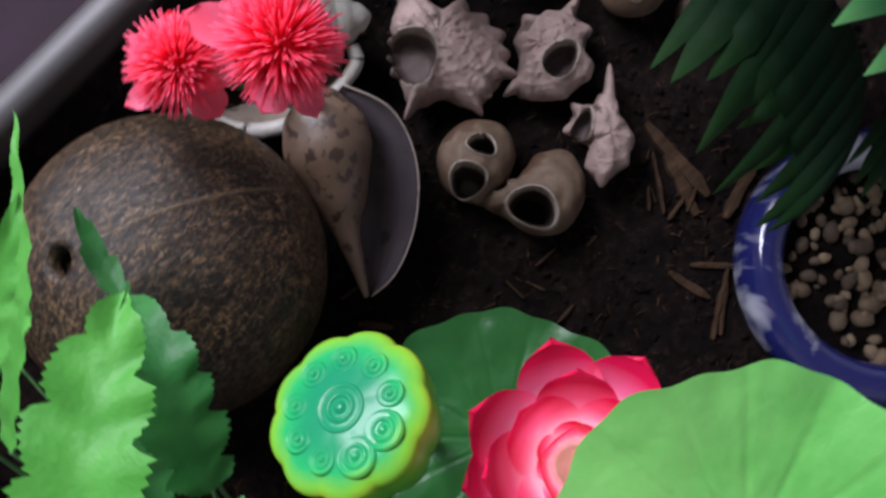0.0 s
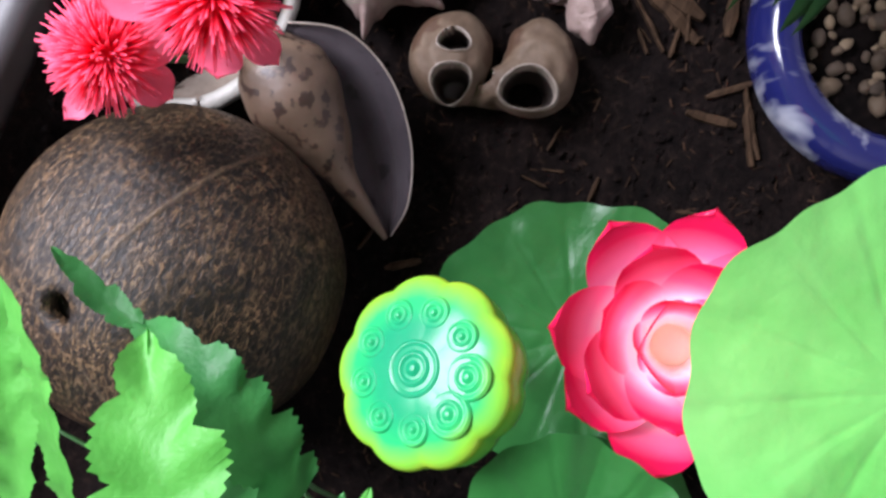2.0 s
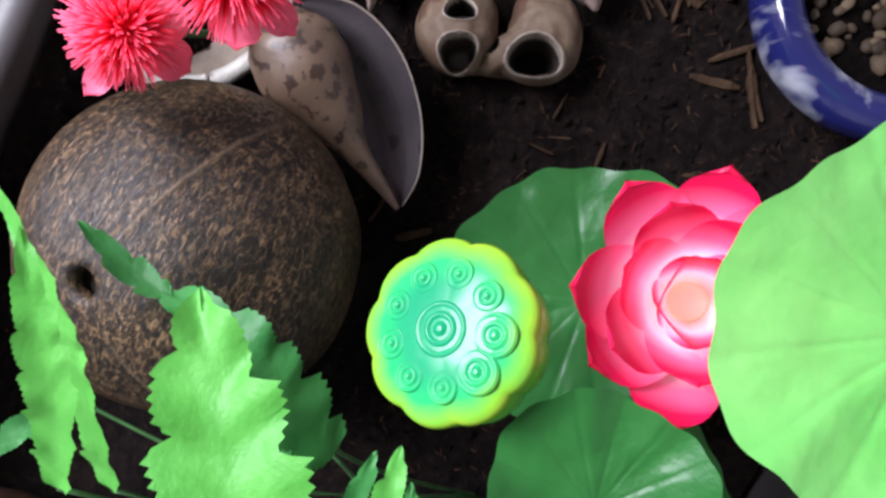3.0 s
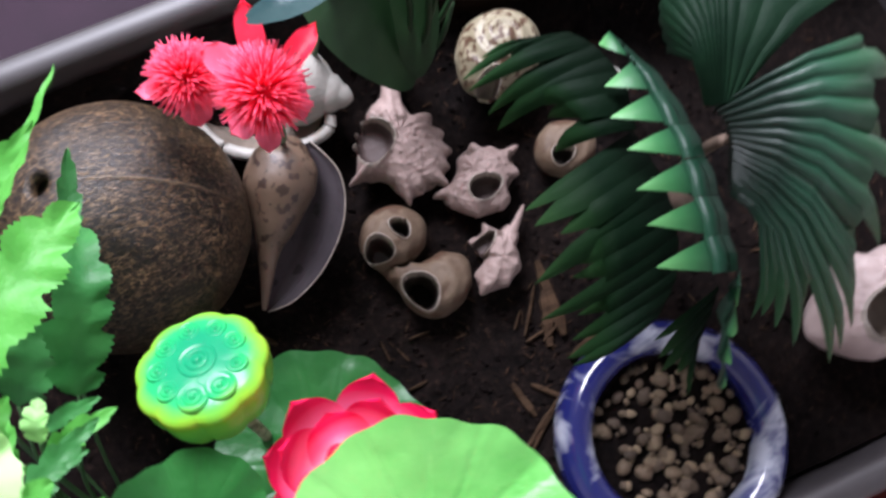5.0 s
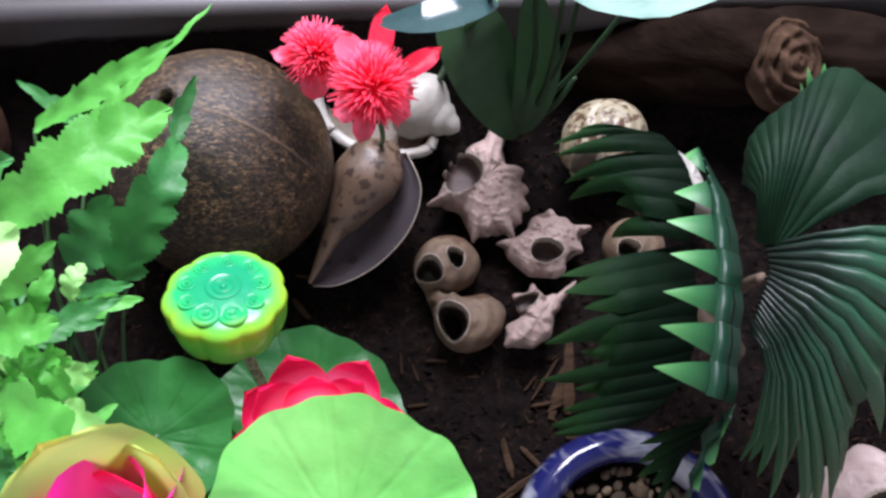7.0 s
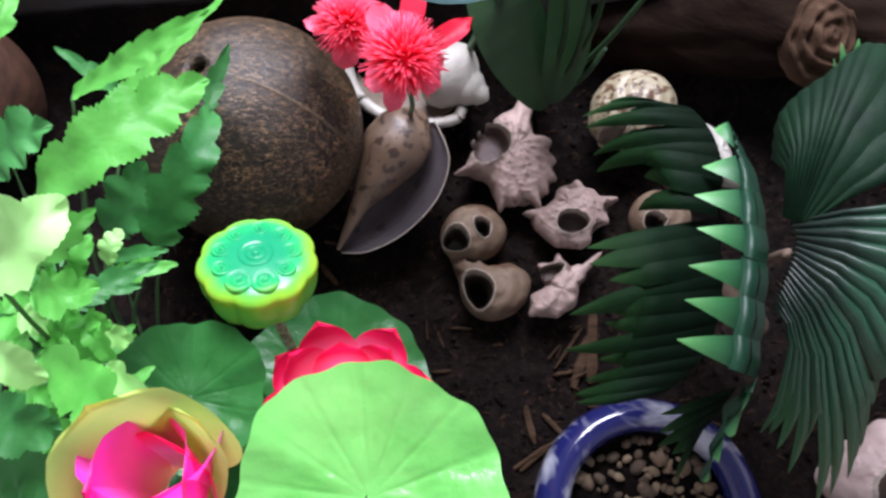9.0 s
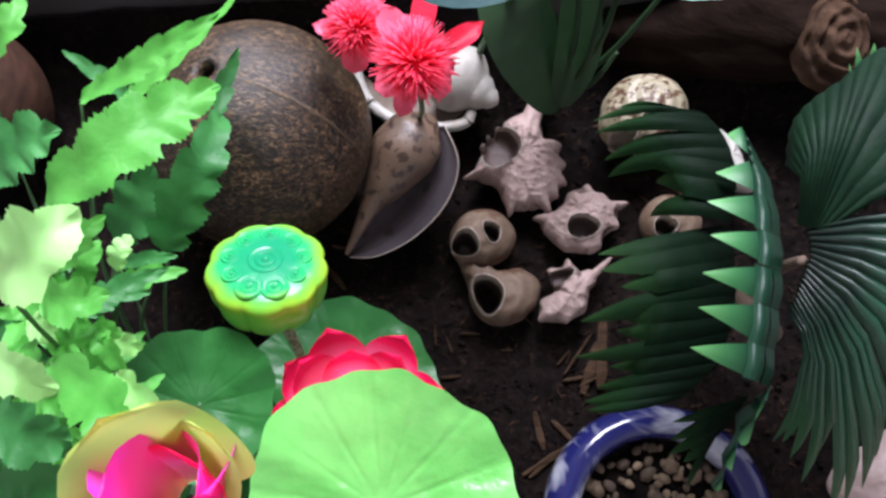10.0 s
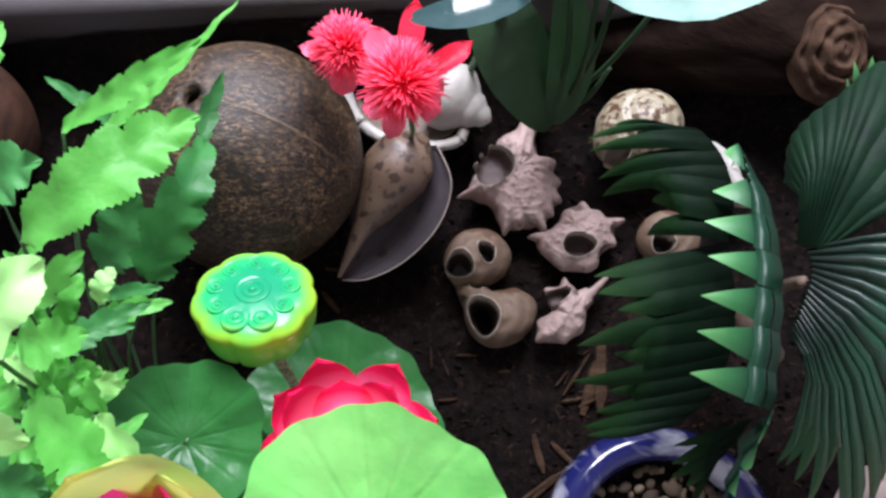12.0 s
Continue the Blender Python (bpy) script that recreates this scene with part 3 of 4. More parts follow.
bm = newbm()
for k in range(1500):
    x, y = rnd.uniform(-0.1, 0.32), rnd.uniform(-0.15, 0.1)
    a, ln, w = rnd.random() * 6.28, rnd.uniform(0.0012, 0.005), rnd.uniform(0.00015, 0.0005)
    d, e = Vector((math.cos(a), math.sin(a), rnd.uniform(-0.3, 0.3))), Vector((-math.sin(a), math.cos(a), 0))
    c = Vector((x, y, soil_z(x, y) + 0.0004))
    vs = [bm.verts.new(c + d * ln * s + e * w * t + Vector((0, 0, h))) for s, t, h in ((-0.5, -1, 0), (-0.5, 1, 0), (0.5, 1, 0), (0.5, -1, 0), (0, 0, w * 1.6))]
    for i in range(4):
        bm.faces.new((vs[i], vs[(i + 1) % 4], vs[4]))
single("bark_fibres", bm, M_BARK, "fine brown bark fibres mixed into the soil", "bark", kind="stuff", smooth=False)


# ---- coconut shells ----
def coconut(centre, radius, hole_dir, hole_r, material, label, squash=1.0, seam=True):
    ob = thing("coconut_shell", centre, label, "coconut", "coconut hides")
    bm = newbm()
    m = frame_of((0, 0, 0), hole_dir, (0.3, 0.2, 1))
    a0 = math.asin(hole_r / radius)
    rows = [[m @ Vector((radius * 0.9 * math.sin(a0 * 0.96) * math.cos(q), radius * 0.9 * math.sin(a0 * 0.96) * math.sin(q), radius * 0.9 * math.cos(a0))) for q in [2 * math.pi * k / 480 for k in range(480)]]]
    tones = [[0.0] * 480]
    for i in range(73):
        tones.append([])
        a = a0 + (math.pi - a0) * i / 72 * 0.995
        row = []
        for k in range(480):
            q = 2 * math.pi * k / 480
            d = Vector((math.sin(a) * math.cos(q), math.sin(a) * math.sin(q), math.cos(a)))
            w = m @ d
            r = radius * (1 + 0.012 * noise.noise(w * 2.2) + 0.004 * noise.noise(w * 9))
            tones[-1].append(0.0)
            if seam:
                for q0 in (1.19, 3.3, 5.35):
                    dq = abs((q - q0 + math.pi) % (2 * math.pi) - math.pi) * math.sin(a)
                    ridge = math.exp(-(dq / 0.012) ** 2) * min(1, (a - a0) * 2) * (1 if a < 1.9 else 0)
                    r += radius * 0.007 * ridge
                    tones[-1][-1] = max(tones[-1][-1], 0.5 * ridge)
            p = w * r
            row.append(Vector((p.x, p.y, p.z * squash)))
        rows.append(row)
    vs = grid(bm, rows, True, tones)
    bm.faces.new(vs[-1])
    part("shell_wall", bm, material, ob)
    bm = newbm()
    bmesh.ops.create_uvsphere(bm, u_segments=32, v_segments=16, radius=radius * 0.86)
    part("inside", bm, M_COCO_IN, ob, "dark hollow inside")
    return ob


CO = Vector((-0.040, 0.049, 0.0590))
HOLE = Vector((-0.0526, 0.0563, 0.1070)) - CO
coconut(CO, 0.0525, HOLE, 0.0047, M_COCO, "round brown coconut shell with a small drilled hole, on the soil")
coconut((-0.185, 0.062, 0.055), 0.042, (0.2, -0.6, 0.3), 0.006, M_COCO_RED, "reddish brown coconut shell beside the fern", seam=False)


# ---- sea shells ----
whelk([(0.0405, 0.0640, 0.0480), (0.0345, 0.0570, 0.0480), (0.0275, 0.0475, 0.0470), (0.0190, 0.0330, 0.0430), (0.0115, 0.0220, 0.0390), (0.0055, 0.0105, 0.0340), (0.0, 0.0005, 0.0290)],
      (0.004, 0.0135, 0.0160, 0.0105, 0.0050, 0.0028, 0.0010),
      [(0.0465, 0.0590, 0.0520), (0.0535, 0.0420, 0.0470), (0.0480, 0.0235, 0.0410), (0.0330, 0.0080, 0.0350), (0.0150, -0.0005, 0.0300), (0.0015, -0.0005, 0.0270)],
      "tan brown-spotted whelk shell with wide grey opening beside the coconut")
lying_shell("murex_shell", (0.083, 0.049, 0.0270), ((0, 25), (13, 21.5), (26, 25.5), (44, 19), (58, 21), (66, 35), (72, 39), (78, 36), (84, 27), (93, 25.5), (104, 23.5), (112, 20), (118, 22), (128, 17.5), (136, 21), (145, 17.5), (154, 20.5), (164, 17.5), (176, 19), (190, 21), (197, 28), (204, 20), (211, 17), (230, 15), (246, 17), (256, 23), (262, 28), (270, 23), (279, 25), (288, 22.5), (296, 25), (303, 31), (311, 25), (320, 27), (329, 24), (338, 27), (350, 22.5)),
            0.0135, 0.012, ((-8.0, 5.5, 9.2, 11.0, -15),), M_MUREX, M_MUREX_IN, "pinkish grey spiny murex shell lying opening up", ribs=13, relief=0.0006, knobs=0.0013, seed=2, peak=(4, 4), sink=0.35)
lying_shell("murex_shell", (0.115, 0.023, 0.0230), ((7, 17), (18, 26), (30, 17), (45, 17.5), (60, 15), (77, 18), (90, 14.5), (111, 14), (140, 10.5), (171, 12.5), (182, 24), (192, 19), (205, 20), (225, 18), (246, 19.5), (267, 17.5), (285, 19.5), (298, 19), (318, 14.5), (332, 15), (345, 20)),
            0.0105, 0.011, ((0.5, -7.0, 8.2, 5.6, 4),), M_MUREX, M_MUREX_IN, "small brownish grey murex shell with worn spines", ribs=7, relief=0.0007, knobs=0.0012, seed=5, peak=(-2, 3), sink=0.6)
lying_shell("murex_shell", (0.110, -0.017, 0.0190), ((22, 9), (36, 15), (45, 30), (53, 17), (70, 14), (84, 16), (93, 20), (105, 15), (128, 18), (140, 11), (153, 6.5), (170, 9), (191, 15.5), (203, 16), (217, 20), (235, 14), (257, 13.5), (280, 10), (307, 10), (345, 8.5)),
            0.008, 0.011, ((-5.5, 9.5, 7.5, 3.6, 25),), M_MUREX, M_MUREX_IN, "broken pale murex shell with a long thin canal", ribs=5, relief=0.0009, knobs=0.0008, seed=7, sink=0.6)
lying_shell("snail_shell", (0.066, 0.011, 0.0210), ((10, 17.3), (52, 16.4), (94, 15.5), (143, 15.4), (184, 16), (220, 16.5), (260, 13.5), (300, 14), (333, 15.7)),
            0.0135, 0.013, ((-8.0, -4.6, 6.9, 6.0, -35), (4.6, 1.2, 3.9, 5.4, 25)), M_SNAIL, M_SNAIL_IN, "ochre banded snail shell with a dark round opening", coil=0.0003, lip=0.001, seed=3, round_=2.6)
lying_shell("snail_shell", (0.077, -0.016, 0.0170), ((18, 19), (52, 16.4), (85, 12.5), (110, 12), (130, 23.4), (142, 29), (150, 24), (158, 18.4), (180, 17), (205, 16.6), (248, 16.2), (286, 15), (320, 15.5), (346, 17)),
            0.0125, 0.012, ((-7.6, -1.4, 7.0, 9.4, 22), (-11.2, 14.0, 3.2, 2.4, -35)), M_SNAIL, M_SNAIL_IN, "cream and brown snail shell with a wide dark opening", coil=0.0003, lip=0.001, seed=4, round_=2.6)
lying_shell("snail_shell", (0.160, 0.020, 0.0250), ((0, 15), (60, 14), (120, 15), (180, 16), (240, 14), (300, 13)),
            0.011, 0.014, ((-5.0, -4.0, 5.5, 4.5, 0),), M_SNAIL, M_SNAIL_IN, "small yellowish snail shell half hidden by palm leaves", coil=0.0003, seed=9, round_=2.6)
lying_shell("speckled_shell", (0.146, 0.073, 0.0400), ((5, 21), (43, 20.5), (87, 18.5), (141, 20), (180, 22), (209, 26), (235, 24), (280, 20), (335, 20)),
            0.0190, 0.019, ((-13.0, -17.0, 7.0, 4.5, 30),), M_SPECK, M_CHALK_IN, "cream rounded shell with brown specks behind the palm", coil=0.0005, seed=6)
lying_shell("striped_shell", (0.186, 0.050, 0.0360), ((20, 7), (60, 9), (125, 20), (170, 8), (215, 9), (260, 9), (305, 20), (340, 8)),
            0.009, 0.016, (), M_CHALK, M_CHALK_IN, "pale narrow shell showing between the palm leaves", ribs=6, relief=0.0006, seed=8)

turban = thing("turban_shell", (0.030, 0.085, 0.034), "chalky white turban shell with a thick rim under the red flower", "shell", "sea shells on the soil")
bm = newbm()
turned(bm, local(turban, (0.0440, 0.0935, 0.0440)), local(turban, (0.0725, 0.0745, 0.0440)),
       [(0.0, 0.006), (0.06, 0.0125), (0.16, 0.0160), (0.3, 0.0175), (0.45, 0.0165), (0.58, 0.0132), (0.66, 0.0098), (0.69, 0.0092), (0.74, 0.0090), (0.82, 0.0066), (0.84, 0.0058), (0.9, 0.0052), (0.96, 0.0030), (1.0, 0.0008)])
part("shell_wall", bm, M_CHALK, turban)
bm = newbm()
tube(bm, [local(turban, p) for p in ((0.014, 0.104, 0.046), (0.0020, 0.0960, 0.0430), (0.0065, 0.0800, 0.0380), (0.0200, 0.0690, 0.0360), (0.0380, 0.0640, 0.0370), (0.0560, 0.0660, 0.0390), (0.0600, 0.0720, 0.0410))], 0.0036, 0.0026, 14, 60)
for v in bm.verts:
    v.co += v.co.normalized() * 0.0005 * noise.noise(v.co * 420)
part("outer_lip", bm, M_CHALK, turban, "thick rounded white lip")
bm = newbm()
rows = []
for i in range(15):
    f = i / 14
    rows.append([Vector((0.0285 * f * math.cos(q), 0.0185 * f * math.sin(q) - 0.18 * 0.0285 * f * math.cos(q), 0.012 * f * f - 0.008)) for q in [2 * math.pi * k / 48 for k in range(48)]])
grid(bm, rows, True)
part("lining", bm, M_CHALK_IN, turban, "brown stained inner lining")

lying_shell("conch_shell", (0.262, -0.106, 0.0260), ((0, 40), (25, 30), (50, 31), (75, 25), (100, 29), (125, 25), (150, 31), (178, 38), (205, 29), (230, 26), (255, 23), (285, 25), (310, 29), (335, 32)),
            0.0210, 0.022, ((4.0, -3.0, 23.0, 11.0, 8),), M_CONCH, M_CHALK_IN, "large pinkish white conch shell on bare soil", ribs=8, relief=0.0011, knobs=0.0010, lip=0.003, seed=12, peak=(10, 14), sink=0.9)


# ---- pot with gravel ----
POT = Vector((0.147, -0.121, -0.004))
pot = thing("glazed_pot", POT, "small blue and white glazed bowl filled with gravel", "pot")
bm = newbm()
prof = [(0.030, -0.006), (0.040, -0.002), (0.049, 0.010), (0.0525, 0.022), (0.0515, 0.031), (0.0475, 0.0365), (0.0425, 0.0375), (0.0385, 0.0355), (0.0365, 0.031), (0.0375, 0.022), (0.035, 0.012), (0.02, 0.006)]
rows = [[Vector((r * math.cos(q), r * math.sin(q), z)) for q in [2 * math.pi * k / 72 for k in range(72)]] for r, z in prof]
vs = grid(bm, rows, True)
bm.faces.new(vs[0])
bm.faces.new(vs[-1])
part("bowl", bm, M_GLAZE, pot)
bm = newbm()
rows = [[Vector((0.0372 * f * math.cos(q), 0.0372 * f * math.sin(q), 0.0225 + 0.002 * noise.noise((f * 6 * math.cos(q), f * 6 * math.sin(q), 1)))) for q in [2 * math.pi * k / 40 for k in range(40)]] for f in (0.02, 0.25, 0.5, 0.75, 1)]
grid(bm, rows, True)
part("pot_soil", bm, M_SOIL, pot, "dark soil between the gravel")
rnd = random.Random(8)
shapes = []
for k in range(6):
    bm = newbm()
    bmesh.ops.create_icosphere(bm, subdivisions=2, radius=1)
    for v in bm.verts:
        v.co *= 1 + 0.22 * noise.noise(v.co * 1.2 + Vector((k * 7, 0, 0)))
        v.co = Vector((v.co.x * rnd.uniform(0.98, 1.02), v.co.y * 0.75, v.co.z * 0.6))
    shapes.append(mesh_of("pebble", bm, M_PEBBLE))
for k in range(170):
    r, q = 0.035 * math.sqrt(rnd.random()), rnd.random() * 6.28
    size = rnd.choice((0.0014, 0.0018, 0.0022, 0.0027, 0.0034, 0.0044))
    peb = new("pebble", shapes[k % 6])
    peb.matrix_world = Matrix.Translation(POT + Vector((r * math.cos(q), r * math.sin(q), 0.0235 + rnd.random() * 0.0022))) @ Euler((rnd.uniform(-0.4, 0.4), rnd.uniform(-0.4, 0.4), rnd.random() * 6)).to_matrix().to_4x4() @ Matrix.Diagonal((size, size, size, 1))
    tagged(peb, "small tan pebble in the glazed pot", "pebble", "gravel in the pot")


# ---- wood chips ----
def chip(p, q, width, thick=0.0016, label="weathered splinter of wood lying on the soil"):
    p, q = Vector(p), Vector(q)
    rnd = random.Random(int(abs(p.x * 1e5)) + int(abs(q.y * 1e5)))
    d = (q - p).normalized()
    side = d.cross(Vector((0, 0, 1))).normalized()
    bm = newbm()
    rows = []
    for i in range(6):
        s = i / 5
        c = p.lerp(q, s)
        c = Vector((c.x, c.y, soil_z(c.x, c.y) + thick * 0.6))
        w = width * (0.55 if i in (0, 5) else 1) * rnd.uniform(0.75, 1.15)
        h = thick * rnd.uniform(0.7, 1.2)
        rows.append([c + side * w - Vector((0, 0, h)), c + side * w * 0.85 + Vector((0, 0, h)), c + Vector((0, 0, h * 1.3)), c - side * w * 0.85 + Vector((0, 0, h)), c - side * w - Vector((0, 0, h))])
    vs = grid(bm, rows, True)
    bm.faces.new(vs[0])
    bm.faces.new(vs[-1])
    return single("wood_chip", bm, M_CHIP, label, "wood chip", "wood chips on the soil", smooth=False)


for a, b, w in (
    ((0.1281, -0.0219, 0.0060), (0.1259, -0.0599, 0.0040), 0.0032), ((0.1565, -0.0607, 0.0040), (0.1247, -0.0711, 0.0030), 0.0024),
    ((0.1225, -0.0321, 0.0040), (0.1081, -0.0531, 0.0030), 0.0009), ((0.1180, -0.0540, 0.0030), (0.1075, -0.0561, 0.0030), 0.0009),
    ((0.0933, -0.0712, 0.0020), (0.0980, -0.0897, 0.0020), 0.0018), ((0.1020, -0.0750, 0.0020), (0.1138, -0.0872, 0.0020), 0.0014),
    ((0.1114, -0.0856, 0.0020), (0.0908, -0.1028, 0.0020), 0.0012), ((0.1268, -0.0531, 0.0030), (0.1155, -0.0588, 0.0030), 0.0009),
    ((0.0665, -0.0337, 0.0040), (0.0560, -0.0334, 0.0040), 0.0006), ((0.0435, -0.0295, 0.0040), (0.0441, -0.0397, 0.0040), 0.0006),
    ((-0.0107, -0.0020, 0.0080), (-0.0017, -0.0125, 0.0080), 0.0016), ((-0.0094, 0.0098, 0.0120), (0.0001, 0.0083, 0.0120), 0.0007),
    ((0.0468, -0.0556, 0.0030), (0.0567, -0.0547, 0.0030), 0.0008), ((0.1254, -0.0366, 0.0030), (0.1173, -0.0622, 0.0030), 0.0026),
    ((0.1050, -0.0482, 0.0030), (0.1109, -0.0410, 0.0030), 0.0007), ((0.0873, -0.1019, 0.0000), (0.1056, -0.0896, 0.0000), 0.0012),
):
    chip(a, b, w)
rnd = random.Random(12)
for k in range(48):
    x, y = rnd.uniform(0.03, 0.26), rnd.uniform(-0.11, 0.08)
    ang, ln = rnd.random() * 6.28, rnd.uniform(0.003, 0.009)
    chip((x, y, 0), (x + ln * math.cos(ang), y + ln * math.sin(ang), 0), rnd.uniform(0.0003, 0.0008), 0.0006, "tiny dry splinter of wood lying on the soil")


# ---- lotus plants ----
ROOT = Vector((0.005, -0.075, 0.0))


def stem_part(parent, top, foot, r=0.0018, material=M_STEM):
    top, foot = Vector(top), Vector(foot)
    mid = top.lerp(foot, 0.5) + Vector((0.004, -0.006, 0))
    bm = newbm()
    tube(bm, [local(parent, foot), local(parent, mid), local(parent, top)], r, r * 0.8)
    part("stem", bm, material, parent)


def lotus_leaf(centre, normal, toward, radius, material, label, foot, **kw):
    foot = Vector((foot[0], foot[1], soil_z(foot[0], foot[1]) - 0.004))
    ob = thing("lotus_leaf", foot, label, "artificial leaf", "artificial lotus plants")
    bm = newbm()
    disc_leaf(bm, local(ob, centre), normal, toward, radius, **kw)
    part("leaf_blade", bm, material, ob)
    stem_part(ob, Vector(centre) - Vector(normal).normalized() * radius * kw.get("dip", 0.2) * 0.5, foot)
    return ob


LILY = Vector((0.0291, -0.1139, 0.1650))
lotus_leaf(LILY, (0.02, 0.10, 1), (0, 1, 0), 0.0405, M_LILY, "large light green artificial lotus leaf, round with a waved rim", (0.03, -0.12), dip=0.22, wave=0.1, seed=3)
lotus_leaf((-0.0364, -0.0818, 0.1350), (0.25, 0.1, 1), (0, 1, 0), 0.0262, M_LILY_D, "mid green artificial lotus leaf with a raised wavy edge", (-0.02, -0.095), dip=0.22, seed=6, wave=0.12, notch=0.25, fold=0.2)
lotus_leaf((0.002, -0.0715, 0.0350), (0.03, 0.06, 1), (0, 1, 0), 0.047, M_LILY_D, "mid green artificial lotus leaf lying low behind the pink flower", (0.015, -0.06), dip=0.1, seed=9, wave=0.05)
lotus_leaf((-0.0431, -0.0948, 0.1000), (0.1, 0.2, 1), (1, 0, 0), 0.031, M_LILY_D, "mid green artificial lotus leaf with a curled rim", (-0.015, -0.1), dip=0.25, seed=12, wave=0.09)

# pink lotus flower
FLO = Vector((0.0150, -0.0855, 0.0980))
flower = thing("lotus_flower", (0.035, -0.085, soil_z(0.035, -0.085) - 0.004), "pink artificial lotus flower with white petal bases", "artificial flower")
axis = Vector((0.05, 0.12, 1)).normalized()
rnd = random.Random(4)
for ring, (count, ln, wd, open_, lift) in enumerate(((8, 0.041, 0.0118, 42, 0.0), (7, 0.041, 0.0112, 60, 0.002), (5, 0.034, 0.0095, 72, 0.004))):
    for k in range(count):
        ang = 2 * math.pi * (k + 0.5 * ring) / count + rnd.uniform(-0.1, 0.1) + 0.3
        bm = newbm()
        m = frame_of(local(flower, FLO), axis, (1, 0, 0)) @ Matrix.Rotation(ang, 4, "Z") @ Matrix.Translation((0, 0.004, lift)) @ Matrix.Rotation(radians(open_ + rnd.uniform(-5, 5)), 4, "X")
        petal(bm, m, ln * rnd.uniform(0.93, 1.07), wd, 0.45, 0.12, n=18, across=9, rounded=3)
        part("petal", bm, M_PETAL, flower)
bm = newbm()
bmesh.ops.create_uvsphere(bm, u_segments=20, v_segments=12, radius=0.006, matrix=Matrix.Translation(local(flower, FLO + axis * 0.005)))
part("flower_centre", bm, M_PETAL, flower, "pale yellow flower centre")
stem_part(flower, FLO, flower.location)

# seed pod
PODC = Vector((-0.0158, -0.0325, 0.1390))
pod = thing("lotus_pod", (-0.022, -0.05, soil_z(-0.022, -0.05) - 0.004), "green and yellow plastic lotus seed pod on a stem", "artificial seed pod")
PN = Vector((0.03, 0.52, 1)).normalized()
pm = frame_of(local(pod, PODC), PN, (0, 1, 0))
RP = 0.0214


def pod_tone(f):
    """Green in the middle, yellow towards the rim."""
    return 0.02 + 0.6 * max(0.0, min(1.0, (f - 0.4) / 0.55)) ** 1.3


def pod_r(q):
    return RP * (1 + 0.07 * (abs(math.cos(q * 4.5 + 0.4)) ** 0.7 - 0.5))


bm = newbm()
rows, tones = [], []
prof = [(f, z, pod_tone(f)) for f, z in ((0.02, 0.0016), (0.3, 0.0014), (0.45, 0.0011), (0.6, 0.0007), (0.7, 0.0003), (0.8, -0.0002), (0.9, -0.001), (0.96, -0.0022))]
prof += [(0.985, -0.0036, 0.64), (0.955, -0.0052, 0.6), (0.965, -0.007, 0.52), (0.95, -0.0115, 0.48), (0.88, -0.017, 0.5), (0.7, -0.022, 0.5), (0.42, -0.0255, 0.42), (0.15, -0.0268, 0.4)]
for f, z, tn in prof:
    rows.append([pm @ Vector((pod_r(q) * f * math.cos(q), pod_r(q) * f * math.sin(q), z)) for q in [2 * math.pi * k / 120 for k in range(120)]])
    tones.append([tn] * 120)
vs = grid(bm, rows, True, tones)
bm.faces.new(vs[0])
bm.faces.new(vs[-1])
part("pod_head", bm, M_POD, pod)


def ring_bump(cx, cy, r):
    """Concentric raised rings round a seed."""
    bm = newbm()
    rows, tones = [], []
    for f, h in ((1.0, -0.0004), (0.92, 0.0005), (0.84, 0.0006), (0.74, 0.0), (0.62, 0.0), (0.54, 0.0009), (0.44, 0.0009), (0.36, 0.0001), (0.24, 0.0002), (0.17, 0.0012), (0.08, 0.0013)):
        rows.append([pm @ Vector((cx + r * f * math.cos(q), cy + r * f * math.sin(q), 0.0014 - 2.6 * (math.hypot(cx, cy) ** 2) * 1.6 + 0.9 * h)) for q in [2 * math.pi * k / 32 for k in range(32)]])
        tones.append([pod_tone(math.hypot(cx + r * f * math.cos(q), cy + r * f * math.sin(q)) / RP) for q in [2 * math.pi * k / 32 for k in range(32)]])
    vs = grid(bm, rows, True, tones)
    bm.faces.new(vs[-1])
    return bm


part("seed", ring_bump(0, 0, 0.0066), M_POD, pod)
for k in range(9):
    q = 2 * math.pi * k / 9 + 0.2
    big = 0.0052 if k in (6, 7) else 0.0037
    part("seed", ring_bump(0.0128 * math.cos(q), 0.0128 * math.sin(q), big), M_POD, pod)
stem_part(pod, PODC - PN * 0.02, pod.location, 0.0026, M_SPECK)

# half-open bud in front
BUD = Vector((-0.0085, -0.1120, 0.2460))
bud = thing("lotus_bud", (0.0, -0.125, soil_z(0, -0.125) - 0.004), "half-open magenta lotus bud with yellow green sepals", "artificial flower")
for ang, open_, ln, wd, mat_, cup in ((34, 74, 0.043, 0.0185, M_SEPAL, 0.7), (-38, 74, 0.038, 0.0120, M_SEPAL, 0.6), (95, 76, 0.040, 0.0150, M_BUD, 0.7), (155, 84, 0.042, 0.0175, M_BUD, 0.6), (215, 84, 0.041, 0.0175, M_BUD, 0.6), (275, 76, 0.038, 0.0150, M_BUD, 0.7),
                                      (-30, 74, 0.033, 0.0115, M_PETAL, 0.6)):
    bm = newbm()
    m = Matrix.Translation(local(bud, BUD)) @ Matrix.Rotation(radians(ang), 4, "Z") @ Matrix.Translation((0, 0.005, -0.020)) @ Matrix.Rotation(radians(open_), 4, "X")
    petal(bm, m, ln, wd, cup, -0.04 if mat_ is M_SEPAL else 0.14, n=16, across=11, rounded=3)
    part("sepal" if mat_ is M_SEPAL else "petal", bm, mat_, bud)
